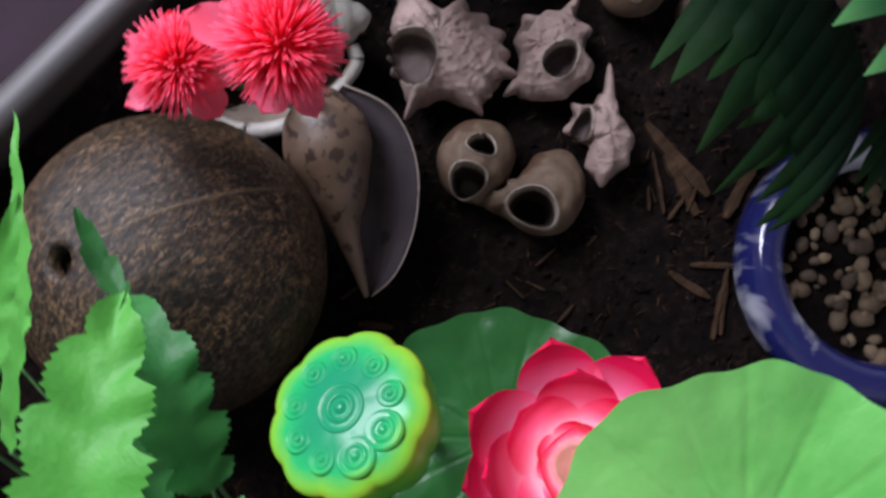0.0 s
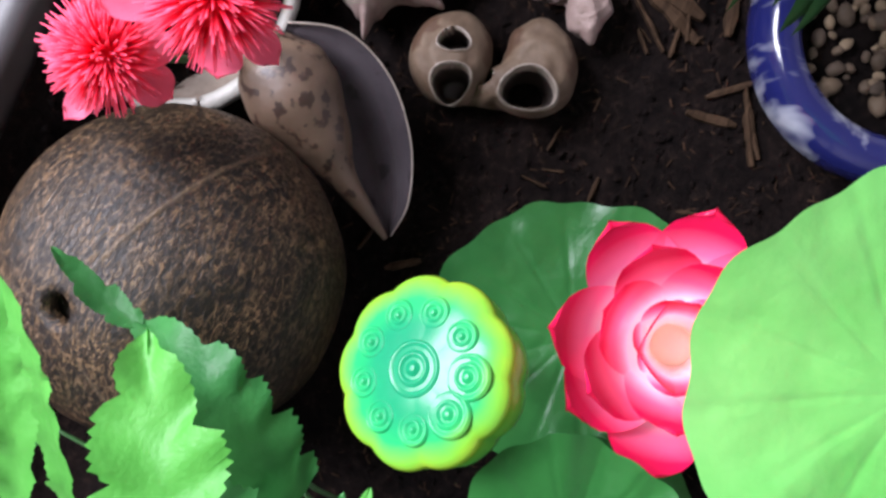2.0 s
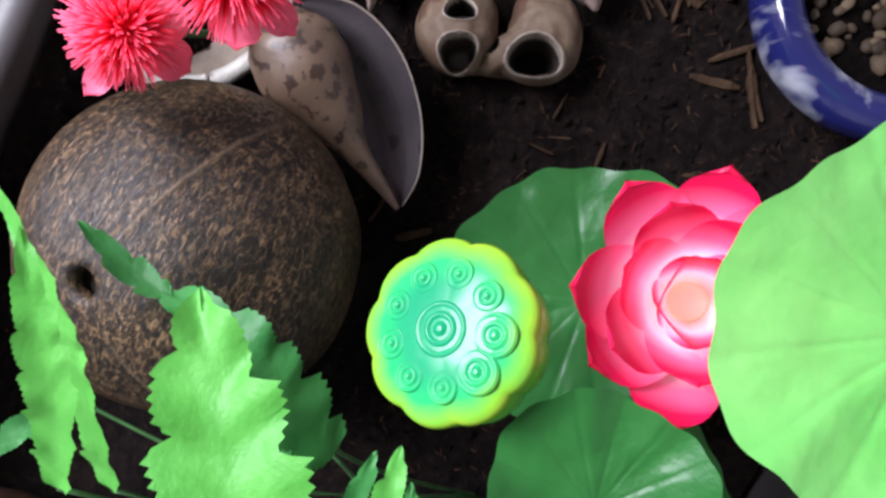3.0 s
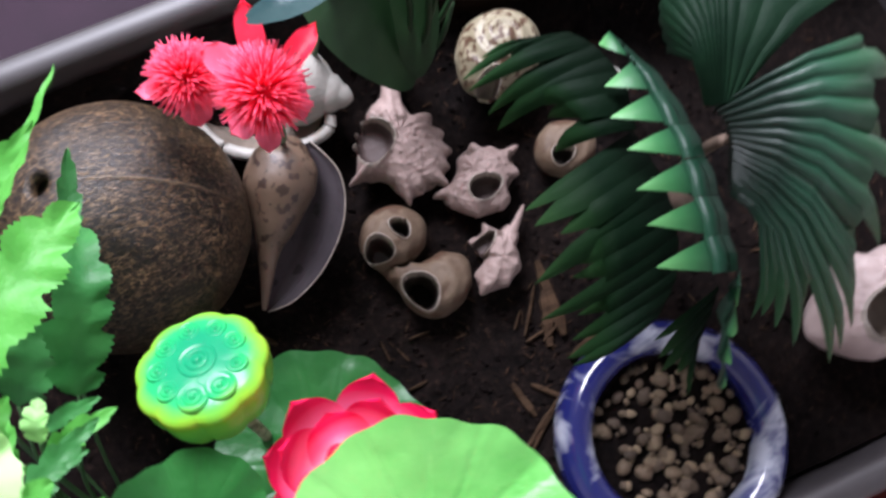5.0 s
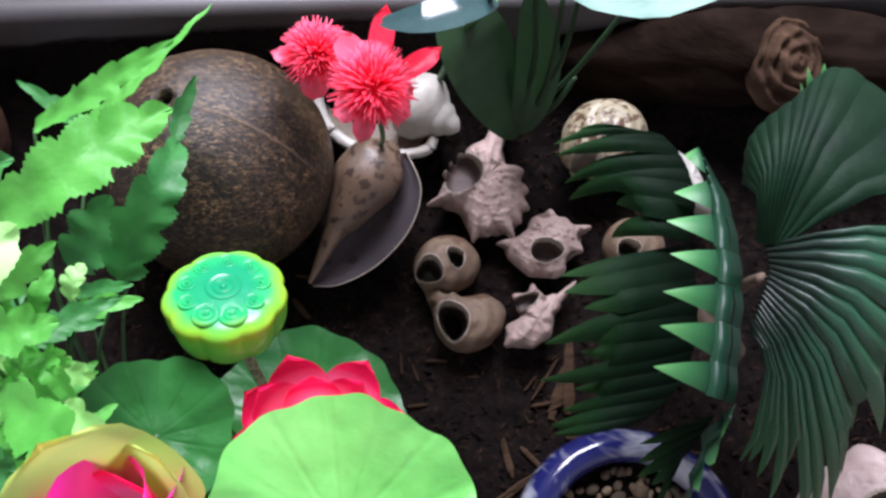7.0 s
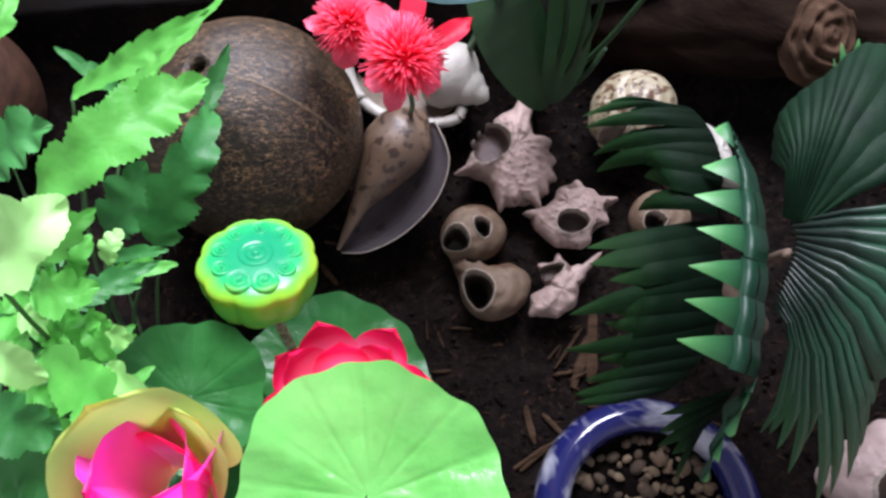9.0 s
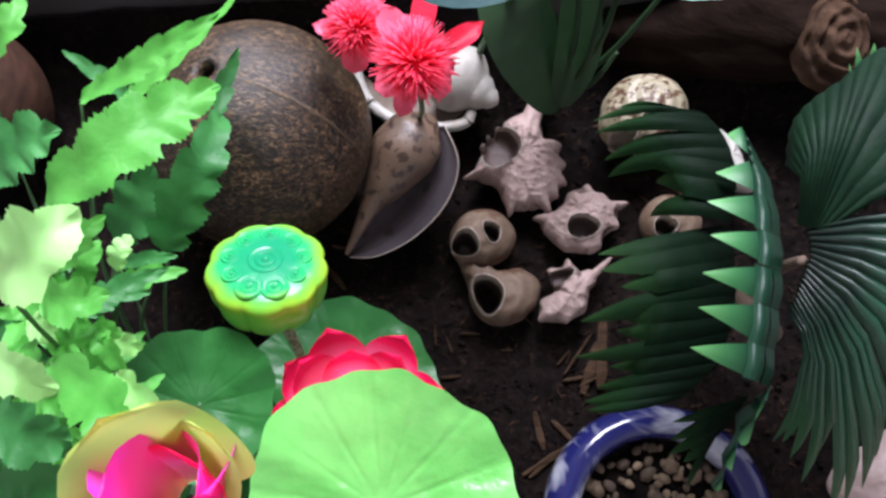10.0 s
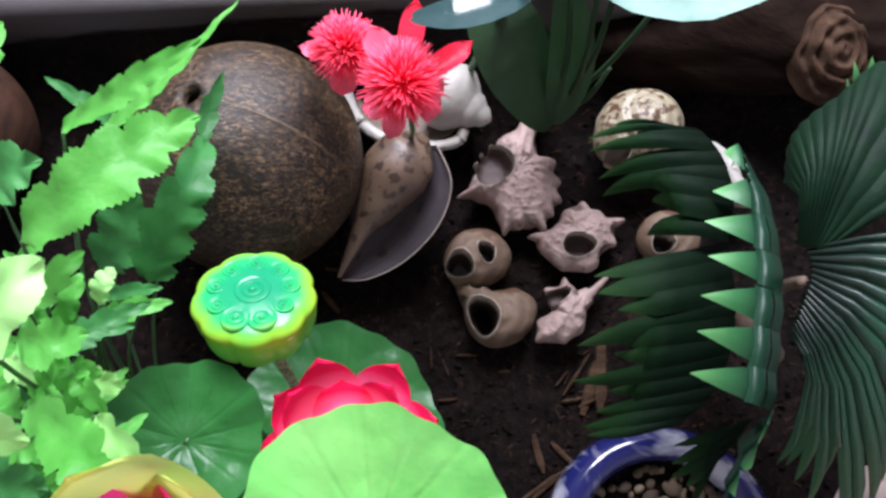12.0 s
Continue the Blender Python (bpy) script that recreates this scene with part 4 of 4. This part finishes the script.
stem_part(bud, BUD - Vector((0, 0, 0.012)), bud.location)


# ---- red pompom flower ----
F1, F2 = Vector((0.0344, 0.0480, 0.1350)), Vector((0.0108, 0.0700, 0.1220))
pom = thing("pompom_flower", (0.03, 0.075, 0.02), "red artificial flower sprig with bristly pompoms and translucent petals", "artificial flower")
rnd = random.Random(21)
for c, r, nz in ((F1, 0.0168, (0.1, -0.2, 1)), (F2, 0.0142, (-0.35, -0.1, 1))):
    bm = newbm()
    lay = bm.verts.layers.float["tone"]
    o = local(pom, c)
    bmesh.ops.create_icosphere(bm, subdivisions=2, radius=r * 0.52, matrix=Matrix.Translation(o))
    mm = frame_of(o, nz, (0, 1, 0)).to_3x3()
    for k in range(560):
        z = 1 - 1.15 * (k + 0.5) / 560
        q = k * 2.39996 + rnd.uniform(-0.2, 0.2)
        d = mm @ Vector((math.sqrt(1 - z * z) * math.cos(q), math.sqrt(1 - z * z) * math.sin(q), z))
        a = d.orthogonal().normalized()
        b = d.cross(a)
        ln = r * rnd.uniform(0.8, 1.12)
        bend = (a * rnd.uniform(-1, 1) + b * rnd.uniform(-1, 1)) * 0.08 * r
        rows = []
        for f, w in ((0.45, 0.00042), (0.75, 0.00036), (1.0, 0.00016)):
            p = o + d * ln * f + bend * f * f
            rows.append([p + w * v for v in (a, -0.5 * a + 0.87 * b, -0.5 * a - 0.87 * b)])
        vs = grid(bm, rows, True, [[f] * 3 for f in (0.0, 0.6, 1.0)])
        bm.faces.new(vs[-1])
    part("pompom", bm, M_SPIKE, pom, "hot pink bristly pompom")
for c, tip, wd, mat_ in (
    (F1, (0.0630, 0.0711, 0.1300), 0.0060, M_FLOWER), (F1, (0.0400, 0.0860, 0.1400), 0.0062, M_FLOWER), (F1, (0.0200, 0.0740, 0.1400), 0.0075, M_FLOWER_P),
    (F1, (0.0286, 0.0320, 0.1220), 0.0055, M_FLOWER_P), (F1, (0.0180, 0.0420, 0.1260), 0.0078, M_FLOWER_P), (F1, (0.0495, 0.0420, 0.1260), 0.0082, M_FLOWER_P),
    (F1, (0.0510, 0.0540, 0.1280), 0.0075, M_FLOWER_P), (F2, (0.0090, 0.0530, 0.1160), 0.0070, M_FLOWER_P), (F2, (0.0230, 0.0600, 0.1180), 0.0075, M_FLOWER_P),
    (F2, (0.0060, 0.0870, 0.1260), 0.0060, M_FLOWER_P), (F2, (0.0200, 0.0860, 0.1240), 0.0065, M_FLOWER), (F2, (-0.0100, 0.0740, 0.1200), 0.0050, M_FLOWER_P)):
    bm = newbm()
    foot = c - Vector((0, 0, 0.008))
    d = (Vector(tip) - Vector((0, 0, 0.004)) - foot) * 0.95
    petal(bm, frame_of(local(pom, foot), Vector((0, 0, 1)) - d.normalized() * d.normalized().z, d), d.length, wd, 0.5, 0.1, rounded=True, n=14, across=9)
    part("petal", bm, mat_, pom)
for c in (F1, F2):
    stem_part(pom, c - Vector((0, 0, 0.004)), (0.03, 0.075, 0.02), 0.0014)


# ---- fern ----
def plant(name, foot, label, category, group=""):
    return thing(name, (foot[0], foot[1], soil_z(foot[0], foot[1]) - 0.004), label, category, group)


fern = plant("fern", (-0.085, -0.075), "artificial fern with bright green lobed cloth leaves", "artificial plant")
FERN_FOOT = fern.location.copy()


def frond(pts, width, up, material, **kw):
    bm = newbm()
    blade(bm, [local(fern, p) for p in pts], width, up, **kw)
    part("frond", bm, material, fern)
    base = Vector(pts[0])
    bm = newbm()
    tube(bm, [Vector((0, 0, 0)), local(fern, base.lerp(FERN_FOOT, 0.5) + Vector((-0.006, 0, 0.02))), local(fern, base)], 0.0009, 0.0006, 6)
    part("stalk", bm, M_STEM, fern)


frond([(-0.0642, -0.0340, 0.2050), (-0.0457, -0.0234, 0.2150), (-0.0318, -0.0112, 0.2140), (-0.0197, -0.0010, 0.2110)], 0.0135, (0.1, -0.05, 1), M_FERN, seed=2, lobes=5, teeth=0.075)
frond([(-0.0923, 0.0220, 0.1200), (-0.0647, 0.0353, 0.1380), (-0.0468, 0.0465, 0.1480), (-0.0258, 0.0740, 0.1500)], 0.0082, (-0.4, 0.3, 0.8), M_FERN, seed=3, lobes=8, teeth=0.075)
frond([(-0.0600, -0.0230, 0.1150), (-0.0500, -0.0080, 0.1320), (-0.0405, 0.0070, 0.1400), (-0.0400, 0.0310, 0.1280)], 0.0135, (0.4, -0.3, 0.8), M_FERN_D, seed=4, lobes=5, taper=0.8, teeth=0.075)
frond([(-0.0402, 0.0280, 0.1290), (-0.0395, 0.0400, 0.1280), (-0.0344, 0.0544, 0.1308)], 0.0048, (0.4, -0.3, 0.8), M_FERN_D, seed=34, lobes=3, teeth=0.075)
frond([(-0.0850, -0.0152, 0.1000), (-0.0747, -0.0041, 0.1100), (-0.0687, 0.0084, 0.1150)], 0.014, (0.2, -0.3, 1), M_FERN_D, seed=5, lobes=3)
frond([(-0.1259, -0.0022, 0.1300), (-0.1098, 0.0075, 0.1400), (-0.0957, 0.0121, 0.1450)], 0.016, (0.1, -0.1, 1), M_FERN_D, seed=6, lobes=4)
frond([(-0.0889, 0.0518, 0.0900), (-0.0978, 0.0561, 0.1000), (-0.1117, 0.0634, 0.1100)], 0.006, (0, 0.2, 1), M_FERN_D, seed=7, lobes=4)
frond([(-0.0421, -0.0689, 0.2700), (-0.0280, -0.0696, 0.2850), (-0.0213, -0.0626, 0.2850)], 0.0105, (0.3, -0.2, 1), M_FERN_P, seed=8, lobes=3)
frond([(-0.0645, -0.0592, 0.1700), (-0.0569, -0.0490, 0.1650), (-0.0439, -0.0411, 0.1600)], 0.0055, (0.1, -0.3, 1), M_FERN_D, seed=9, lobes=5)
frond([(-0.0673, -0.0498, 0.1900), (-0.0595, -0.0426, 0.1950), (-0.0522, -0.0348, 0.1950)], 0.006, (0.1, -0.2, 1), M_FERN, seed=10, lobes=4)
frond([(-0.0645, -0.0604, 0.2000), (-0.0544, -0.0615, 0.2050), (-0.0475, -0.0587, 0.2000)], 0.008, (0.1, -0.2, 1), M_FERN, seed=11, lobes=3)
for k, (px, py) in enumerate((((-0.0455, -0.0681, 0.1900), 0), ((-0.0494, -0.0762, 0.1900), 0), ((-0.0689, -0.0715, 0.1800), 0), ((-0.0428, -0.0778, 0.1900), 0), ((-0.0600, -0.0682, 0.1900), 0))):
    a, b = Vector((-0.0510, -0.0658, 0.1950)), Vector(px)
    frond([a, a.lerp(b, 0.5) + Vector((0, 0, 0.003)), b], 0.0048, (0.1, -0.2, 1), M_FERN, seed=20 + k, lobes=3)
frond([(-0.0591, -0.0777, 0.2000), (-0.0411, -0.0870, 0.2150), (-0.0324, -0.0971, 0.2200), (-0.0355, -0.1104, 0.2150)], 0.0095, (0.2, -0.2, 1), M_FERN, seed=12, lobes=4)
frond([(-0.0392, -0.0806, 0.2050), (-0.0300, -0.0878, 0.2100), (-0.0223, -0.0942, 0.2100)], 0.006, (-0.3, -0.3, 1), M_FERN_P, seed=13, lobes=3)
frond([(-0.0648, -0.0918, 0.2200), (-0.0533, -0.0975, 0.2250), (-0.0453, -0.0985, 0.2200)], 0.011, (0.2, -0.2, 1), M_FERN_D, seed=14, lobes=4)
frond([(-0.0517, -0.0825, 0.2500), (-0.0414, -0.0868, 0.2550), (-0.0356, -0.0897, 0.2500)], 0.007, (0.1, -0.3, 1), M_FERN_P, seed=15, lobes=3)
frond([(-0.0646, -0.1091, 0.2100), (-0.0523, -0.1091, 0.2150), (-0.0439, -0.1158, 0.2100)], 0.013, (0.1, -0.2, 1), M_FERN_D, seed=16, lobes=4)
frond([(-0.1098, -0.0631, 0.1500), (-0.0905, -0.0668, 0.1500), (-0.0771, -0.0729, 0.1400)], 0.016, (0.1, -0.2, 1), M_FERN_D, seed=17, lobes=5)
frond([(-0.0883, 0.0281, 0.1400), (-0.0666, 0.0315, 0.1550), (-0.0523, 0.0395, 0.1600), (-0.0340, 0.0494, 0.1650)], 0.0075, (0.6, 0.1, 0.8), M_FERN, seed=18, lobes=6)
frond([(-0.1213, 0.0364, 0.1500), (-0.1093, 0.0446, 0.1600), (-0.1052, 0.0583, 0.1600)], 0.007, (0.3, 0.1, 1), M_FERN, seed=19, lobes=4)


rnd = random.Random(33)
for k, (p, q) in enumerate((((-0.0720, -0.0633, 0.1900), (-0.0612, -0.0689, 0.1850)), ((-0.0768, -0.0673, 0.1750), (-0.0707, -0.0832, 0.1800)), ((-0.0586, -0.0706, 0.1850), (-0.0605, -0.0827, 0.1900)), ((-0.0543, -0.0680, 0.1800), (-0.0432, -0.0697, 0.1800)),
                            ((-0.0814, -0.0544, 0.1800), (-0.0679, -0.0623, 0.1850)), ((-0.0639, -0.0869, 0.2000), (-0.0492, -0.0903, 0.2050)), ((-0.0636, -0.0396, 0.1500), (-0.0591, -0.0290, 0.1550)), ((-0.0649, -0.1018, 0.2000), (-0.0489, -0.1047, 0.2050)), ((-0.0514, -0.1017, 0.2000), (-0.0437, -0.1160, 0.2000)))):
    a, c = Vector(p), Vector(q)
    frond([a, a.lerp(c, 0.5) + Vector((0, 0, 0.003)), c], rnd.uniform(0.004, 0.0065), (rnd.uniform(-0.3, 0.3), -0.2, 1), M_FERN if k % 3 else M_FERN_P, seed=40 + k, lobes=4)


A, B, C, D = Vector((-0.1088, -0.0270, 0.1400)), Vector((-0.0616, -0.0324, 0.1300)), Vector((-0.0716, -0.1104, 0.1900)), Vector((-0.0392, -0.1102, 0.1900))
for k in range(34):
    u, v = rnd.random(), rnd.random()
    a = A.lerp(B, u).lerp(C.lerp(D, u), v)
    q = rnd.random() * 6.28
    c = a + Vector((math.cos(q), math.sin(q), rnd.uniform(0, 0.5))) * rnd.uniform(0.016, 0.026)
    frond([a, a.lerp(c, 0.5) + Vector((0, 0, 0.003)), c], rnd.uniform(0.0032, 0.0055), (rnd.uniform(-0.4, 0.4), -0.2, 1), (M_FERN_D, M_FERN, M_FERN)[k % 3], seed=60 + k, lobes=3)


# ---- palm ----
palm = plant("palm_plant", (0.172, 0.0), "artificial fan palm with dark pleated plastic leaves", "artificial plant")


def fan(name, bases, tips, n, depth, up, material, **kw):
    bm = newbm()
    pleats(bm, [local(palm, p) for p in bases], [local(palm, p) for p in tips], n, depth, up, **kw)
    return part(name, bm, material, palm)


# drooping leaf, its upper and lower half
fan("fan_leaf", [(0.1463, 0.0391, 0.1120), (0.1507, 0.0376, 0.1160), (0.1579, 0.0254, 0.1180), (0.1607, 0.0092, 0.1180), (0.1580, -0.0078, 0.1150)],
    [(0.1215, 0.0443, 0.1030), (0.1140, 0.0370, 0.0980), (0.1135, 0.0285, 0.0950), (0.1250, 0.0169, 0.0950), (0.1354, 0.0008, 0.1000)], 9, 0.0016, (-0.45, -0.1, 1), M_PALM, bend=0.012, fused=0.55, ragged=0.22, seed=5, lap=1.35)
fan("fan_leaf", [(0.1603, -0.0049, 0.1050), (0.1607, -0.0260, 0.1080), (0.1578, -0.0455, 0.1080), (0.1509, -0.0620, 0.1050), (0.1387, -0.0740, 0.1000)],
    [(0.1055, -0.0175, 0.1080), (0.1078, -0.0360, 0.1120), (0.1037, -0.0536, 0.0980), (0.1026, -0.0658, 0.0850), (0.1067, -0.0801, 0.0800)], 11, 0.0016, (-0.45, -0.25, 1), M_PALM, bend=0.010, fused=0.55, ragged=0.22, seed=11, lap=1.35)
# upright leaf with separate points, painted from shaded base to lit tip
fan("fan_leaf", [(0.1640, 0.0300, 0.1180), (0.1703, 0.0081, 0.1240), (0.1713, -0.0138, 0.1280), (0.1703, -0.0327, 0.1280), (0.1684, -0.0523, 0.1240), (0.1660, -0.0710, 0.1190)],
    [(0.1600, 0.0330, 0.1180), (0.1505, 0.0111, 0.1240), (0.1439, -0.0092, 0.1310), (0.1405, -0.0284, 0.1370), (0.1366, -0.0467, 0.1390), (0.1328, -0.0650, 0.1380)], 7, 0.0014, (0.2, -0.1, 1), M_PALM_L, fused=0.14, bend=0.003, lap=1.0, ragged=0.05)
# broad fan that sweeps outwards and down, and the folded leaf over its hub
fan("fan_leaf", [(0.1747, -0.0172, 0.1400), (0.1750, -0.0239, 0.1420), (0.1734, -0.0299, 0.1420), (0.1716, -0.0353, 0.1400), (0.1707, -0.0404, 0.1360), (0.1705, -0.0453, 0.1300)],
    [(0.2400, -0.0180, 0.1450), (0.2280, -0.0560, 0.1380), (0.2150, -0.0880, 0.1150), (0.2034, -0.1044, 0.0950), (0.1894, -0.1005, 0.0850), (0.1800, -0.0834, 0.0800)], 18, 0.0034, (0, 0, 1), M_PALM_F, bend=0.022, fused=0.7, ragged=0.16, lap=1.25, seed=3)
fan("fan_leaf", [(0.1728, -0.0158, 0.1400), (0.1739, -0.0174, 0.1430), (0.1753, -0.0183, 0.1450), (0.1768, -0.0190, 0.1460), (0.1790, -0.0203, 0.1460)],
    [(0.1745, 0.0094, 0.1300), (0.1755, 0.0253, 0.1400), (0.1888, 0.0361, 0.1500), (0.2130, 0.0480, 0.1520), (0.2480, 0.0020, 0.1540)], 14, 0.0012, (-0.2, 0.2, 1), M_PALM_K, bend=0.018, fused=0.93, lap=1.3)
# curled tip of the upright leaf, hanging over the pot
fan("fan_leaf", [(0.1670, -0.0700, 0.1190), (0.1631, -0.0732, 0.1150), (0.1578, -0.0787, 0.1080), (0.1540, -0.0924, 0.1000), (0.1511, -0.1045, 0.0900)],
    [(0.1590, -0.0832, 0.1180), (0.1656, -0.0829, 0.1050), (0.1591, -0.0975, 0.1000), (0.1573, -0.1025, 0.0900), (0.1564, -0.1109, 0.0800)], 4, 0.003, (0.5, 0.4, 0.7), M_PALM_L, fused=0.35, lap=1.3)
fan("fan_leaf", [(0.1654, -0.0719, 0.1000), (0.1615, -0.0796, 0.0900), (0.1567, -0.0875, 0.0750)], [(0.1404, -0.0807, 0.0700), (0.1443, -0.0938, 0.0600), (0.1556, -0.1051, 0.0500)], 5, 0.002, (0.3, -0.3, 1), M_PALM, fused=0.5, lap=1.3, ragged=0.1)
fan("fan_leaf", [(0.1971, 0.0342, 0.1400), (0.2015, 0.0364, 0.1400), (0.2071, 0.0398, 0.1400)], [(0.1924, 0.0405, 0.1500), (0.1970, 0.0498, 0.1500), (0.2062, 0.0516, 0.1500)], 3, 0.001, (0, -0.3, 1), M_PALM_L, fused=0.3)
bm = newbm()
tube(bm, [Vector((0, 0, 0)), local(palm, (0.1781, -0.0228, 0.0600)), local(palm, (0.1725, -0.0450, 0.0950)), local(palm, (0.1705, -0.0500, 0.1150))], 0.0065, 0.004, 10)
part("stem", bm, M_BROWN, palm, "brown wrapped palm stem")
bm = newbm()
tube(bm, [local(palm, (0.1781, -0.0228, 0.0600)), local(palm, (0.1780, -0.0240, 0.1100)), local(palm, (0.1740, -0.0290, 0.1400))], 0.003, 0.002, 8)
part("stem", bm, M_BROWN, palm, "brown wrapped palm stem")


# ---- plant at the back, glossy leaves ----
back = plant("leafy_plant", (0.098, 0.088), "artificial plant with dull green oval leaves and grassy stems", "artificial plant")


def oval(parent, pts, width, up, material, seed=1, fold=0.1):
    bm = newbm()
    n = 18
    rows = []
    for i in range(n + 1):
        s = i / n
        c = spline([local(parent, p) for p in pts], s)
        d = (spline([local(parent, p) for p in pts], min(1, s + 0.03)) - spline([local(parent, p) for p in pts], max(0, s - 0.03))).normalized()
        side = d.cross(Vector(up)).normalized()
        nor = side.cross(d)
        w = width * math.sin(math.pi * (0.04 + 0.93 * s)) ** 0.7
        rows.append([c + side * w * e + nor * (abs(e) * w * fold + 0.02 * width * math.cos(s * 40)) + d * abs(e) * width * 0.1 for e in (-1, -0.75, -0.5, -0.25, 0, 0.25, 0.5, 0.75, 1)])
    grid(bm, rows)
    return part("leaf", bm, material, parent)


oval(back, [(0.1009, 0.0688, 0.0500), (0.0858, 0.0760, 0.0850), (0.0744, 0.0864, 0.1100), (0.0671, 0.1039, 0.1200)], 0.017, (0.1, -0.3, 1), M_BACK)
oval(back, [(0.1037, 0.0702, 0.0500), (0.1052, 0.0816, 0.0900), (0.0978, 0.0947, 0.1300)], 0.011, (0.1, -0.3, 1), M_BACK)
for k, (a, b) in enumerate((((0.1026, 0.0789, 0.0900), (0.0983, 0.0882, 0.1400)), ((0.1124, 0.0789, 0.0900), (0.1154, 0.0857, 0.1400)), ((0.1192, 0.0814, 0.0800), (0.1400, 0.0922, 0.1300)), ((0.1089, 0.0758, 0.0800), (0.1090, 0.0857, 0.1400)), ((0.1145, 0.0772, 0.0600), (0.1244, 0.0842, 0.0800)), ((0.0951, 0.0809, 0.0700), (0.0917, 0.0843, 0.0900)))):
    bm = newbm()
    tube(bm, [Vector((0, 0, 0.004)), local(back, a), local(back, b)], 0.0016, 0.0011, 7)
    part("stalk", bm, M_BACK, back)
glossy = plant("glossy_plant", (0.06, 0.098), "artificial plant with broad shiny blue green leaves", "artificial plant")
oval(glossy, [(0.0869, 0.0608, 0.2000), (0.0985, 0.0419, 0.2150), (0.1139, 0.0275, 0.2250), (0.1412, 0.0327, 0.2300)], 0.0135, (0.0, 0.35, 1), M_GLOSS, fold=0.2)
oval(glossy, [(0.0819, 0.0769, 0.1500), (0.0670, 0.0691, 0.1550), (0.0528, 0.0657, 0.1550), (0.0385, 0.0676, 0.1500)], 0.008, (0, 0.2, 1), M_GLOSS_D)
for b in ((0.0869, 0.0608, 0.2000), (0.0819, 0.0769, 0.1500)):
    bm = newbm()
    tube(bm, [Vector((0, 0, 0)), local(glossy, b) * 0.5 + Vector((0, 0.008, 0)), local(glossy, b)], 0.0016, 0.0012, 7)
    part("stalk", bm, M_STEM, glossy)


# ---- driftwood ----
log = thing("driftwood", (0.22, 0.1, 0.03), "rough brown driftwood with a curled knot against the tub wall", "driftwood")
bm = newbm()
rows = []
for i in range(70):
    s = i / 69
    c = spline([(-0.1, 0.02, 0.006), (-0.03, 0.014, 0.02), (0.04, 0.004, 0.03), (0.13, 0.0, 0.03)], s)
    row = []
    for k in range(48):
        q = 2 * math.pi * k / 48
        r = (0.008 + 0.018 * math.sin(math.pi * (0.15 + 0.75 * s))) * (1 + 0.25 * noise.fractal((s * 3, math.cos(q) * 1.5, math.sin(q) * 1.5), 1, 2, 4) + 0.05 * noise.noise((s * 4, math.cos(q) * 9, math.sin(q) * 9)))
        row.append(Vector((c.x, c.y + r * 0.9 * math.cos(q), c.z + r * math.sin(q))))
    rows.append(row)
vs = grid(bm, rows, True)
bm.faces.new(vs[0])
bm.faces.new(vs[-1])
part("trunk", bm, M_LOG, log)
KN = Vector((0.2280, 0.0916, 0.0850))
bm = newbm()
rows = []
km = frame_of(local(log, KN), (0.05, -0.35, 1), (0, 1, 0))
for i in range(26):
    f = i / 25
    rows.append([km @ Vector((0.019 * f * math.cos(q) * (1 + 0.12 * noise.noise((math.cos(q) * 1.5, math.sin(q) * 1.5, 4))), 0.024 * f * math.sin(q), 0.0022 * math.sin(f * 24 + 0.9 * math.sin(q) + 2.5 * noise.noise((2 * f * math.cos(q), 2 * f * math.sin(q), 7))) * f ** 0.4 - 0.016 * f ** 2.5 + 0.003 * noise.noise((f * 4 * math.cos(q), f * 4 * math.sin(q), 1)))) for q in [2 * math.pi * k / 56 for k in range(56)]])
grid(bm, rows, True)
part("knot", bm, M_KNOT, log, "tan curled knot of wood")


# ---- cloth beside the tub ----
cushion = thing("striped_cushion", (0.24, -0.27, T0 - 0.01), "faded red cloth cushion with pale blue stripes beside the tub", "cushion")
bm = newbm()
rows = []
for i in range(31):
    row = []
    for j in range(41):
        u, v = i / 30 * 2 - 1, j / 40 * 2 - 1
        h = 0.07 * max(0, (1 - u ** 4) * (1 - v ** 4)) ** 0.5
        row.append(Vector((0.2 * v, 0.085 * u, h + 0.002 * noise.noise((u * 4, v * 8, 0)))))
    rows.append(row)
grid(bm, rows)
part("cover", bm, M_RED, cushion)
for off, mat_, w in ((0.0, M_STRIPE, 0.006), (0.009, M_NAVY, 0.003)):
    bm = newbm()
    rows = []
    for j in range(41):
        v = j / 40 * 2 - 1
        row = []
        for e in (-1, 0, 1):
            u = (-0.012 - off + e * w / 2) / 0.085
            row.append(Vector((0.2 * v, 0.085 * u, 0.07 * max(0, (1 - u ** 4) * (1 - v ** 4)) ** 0.5 + 0.003)))
        rows.append(row)
    grid(bm, rows)
    part("stripe", bm, mat_, cushion)
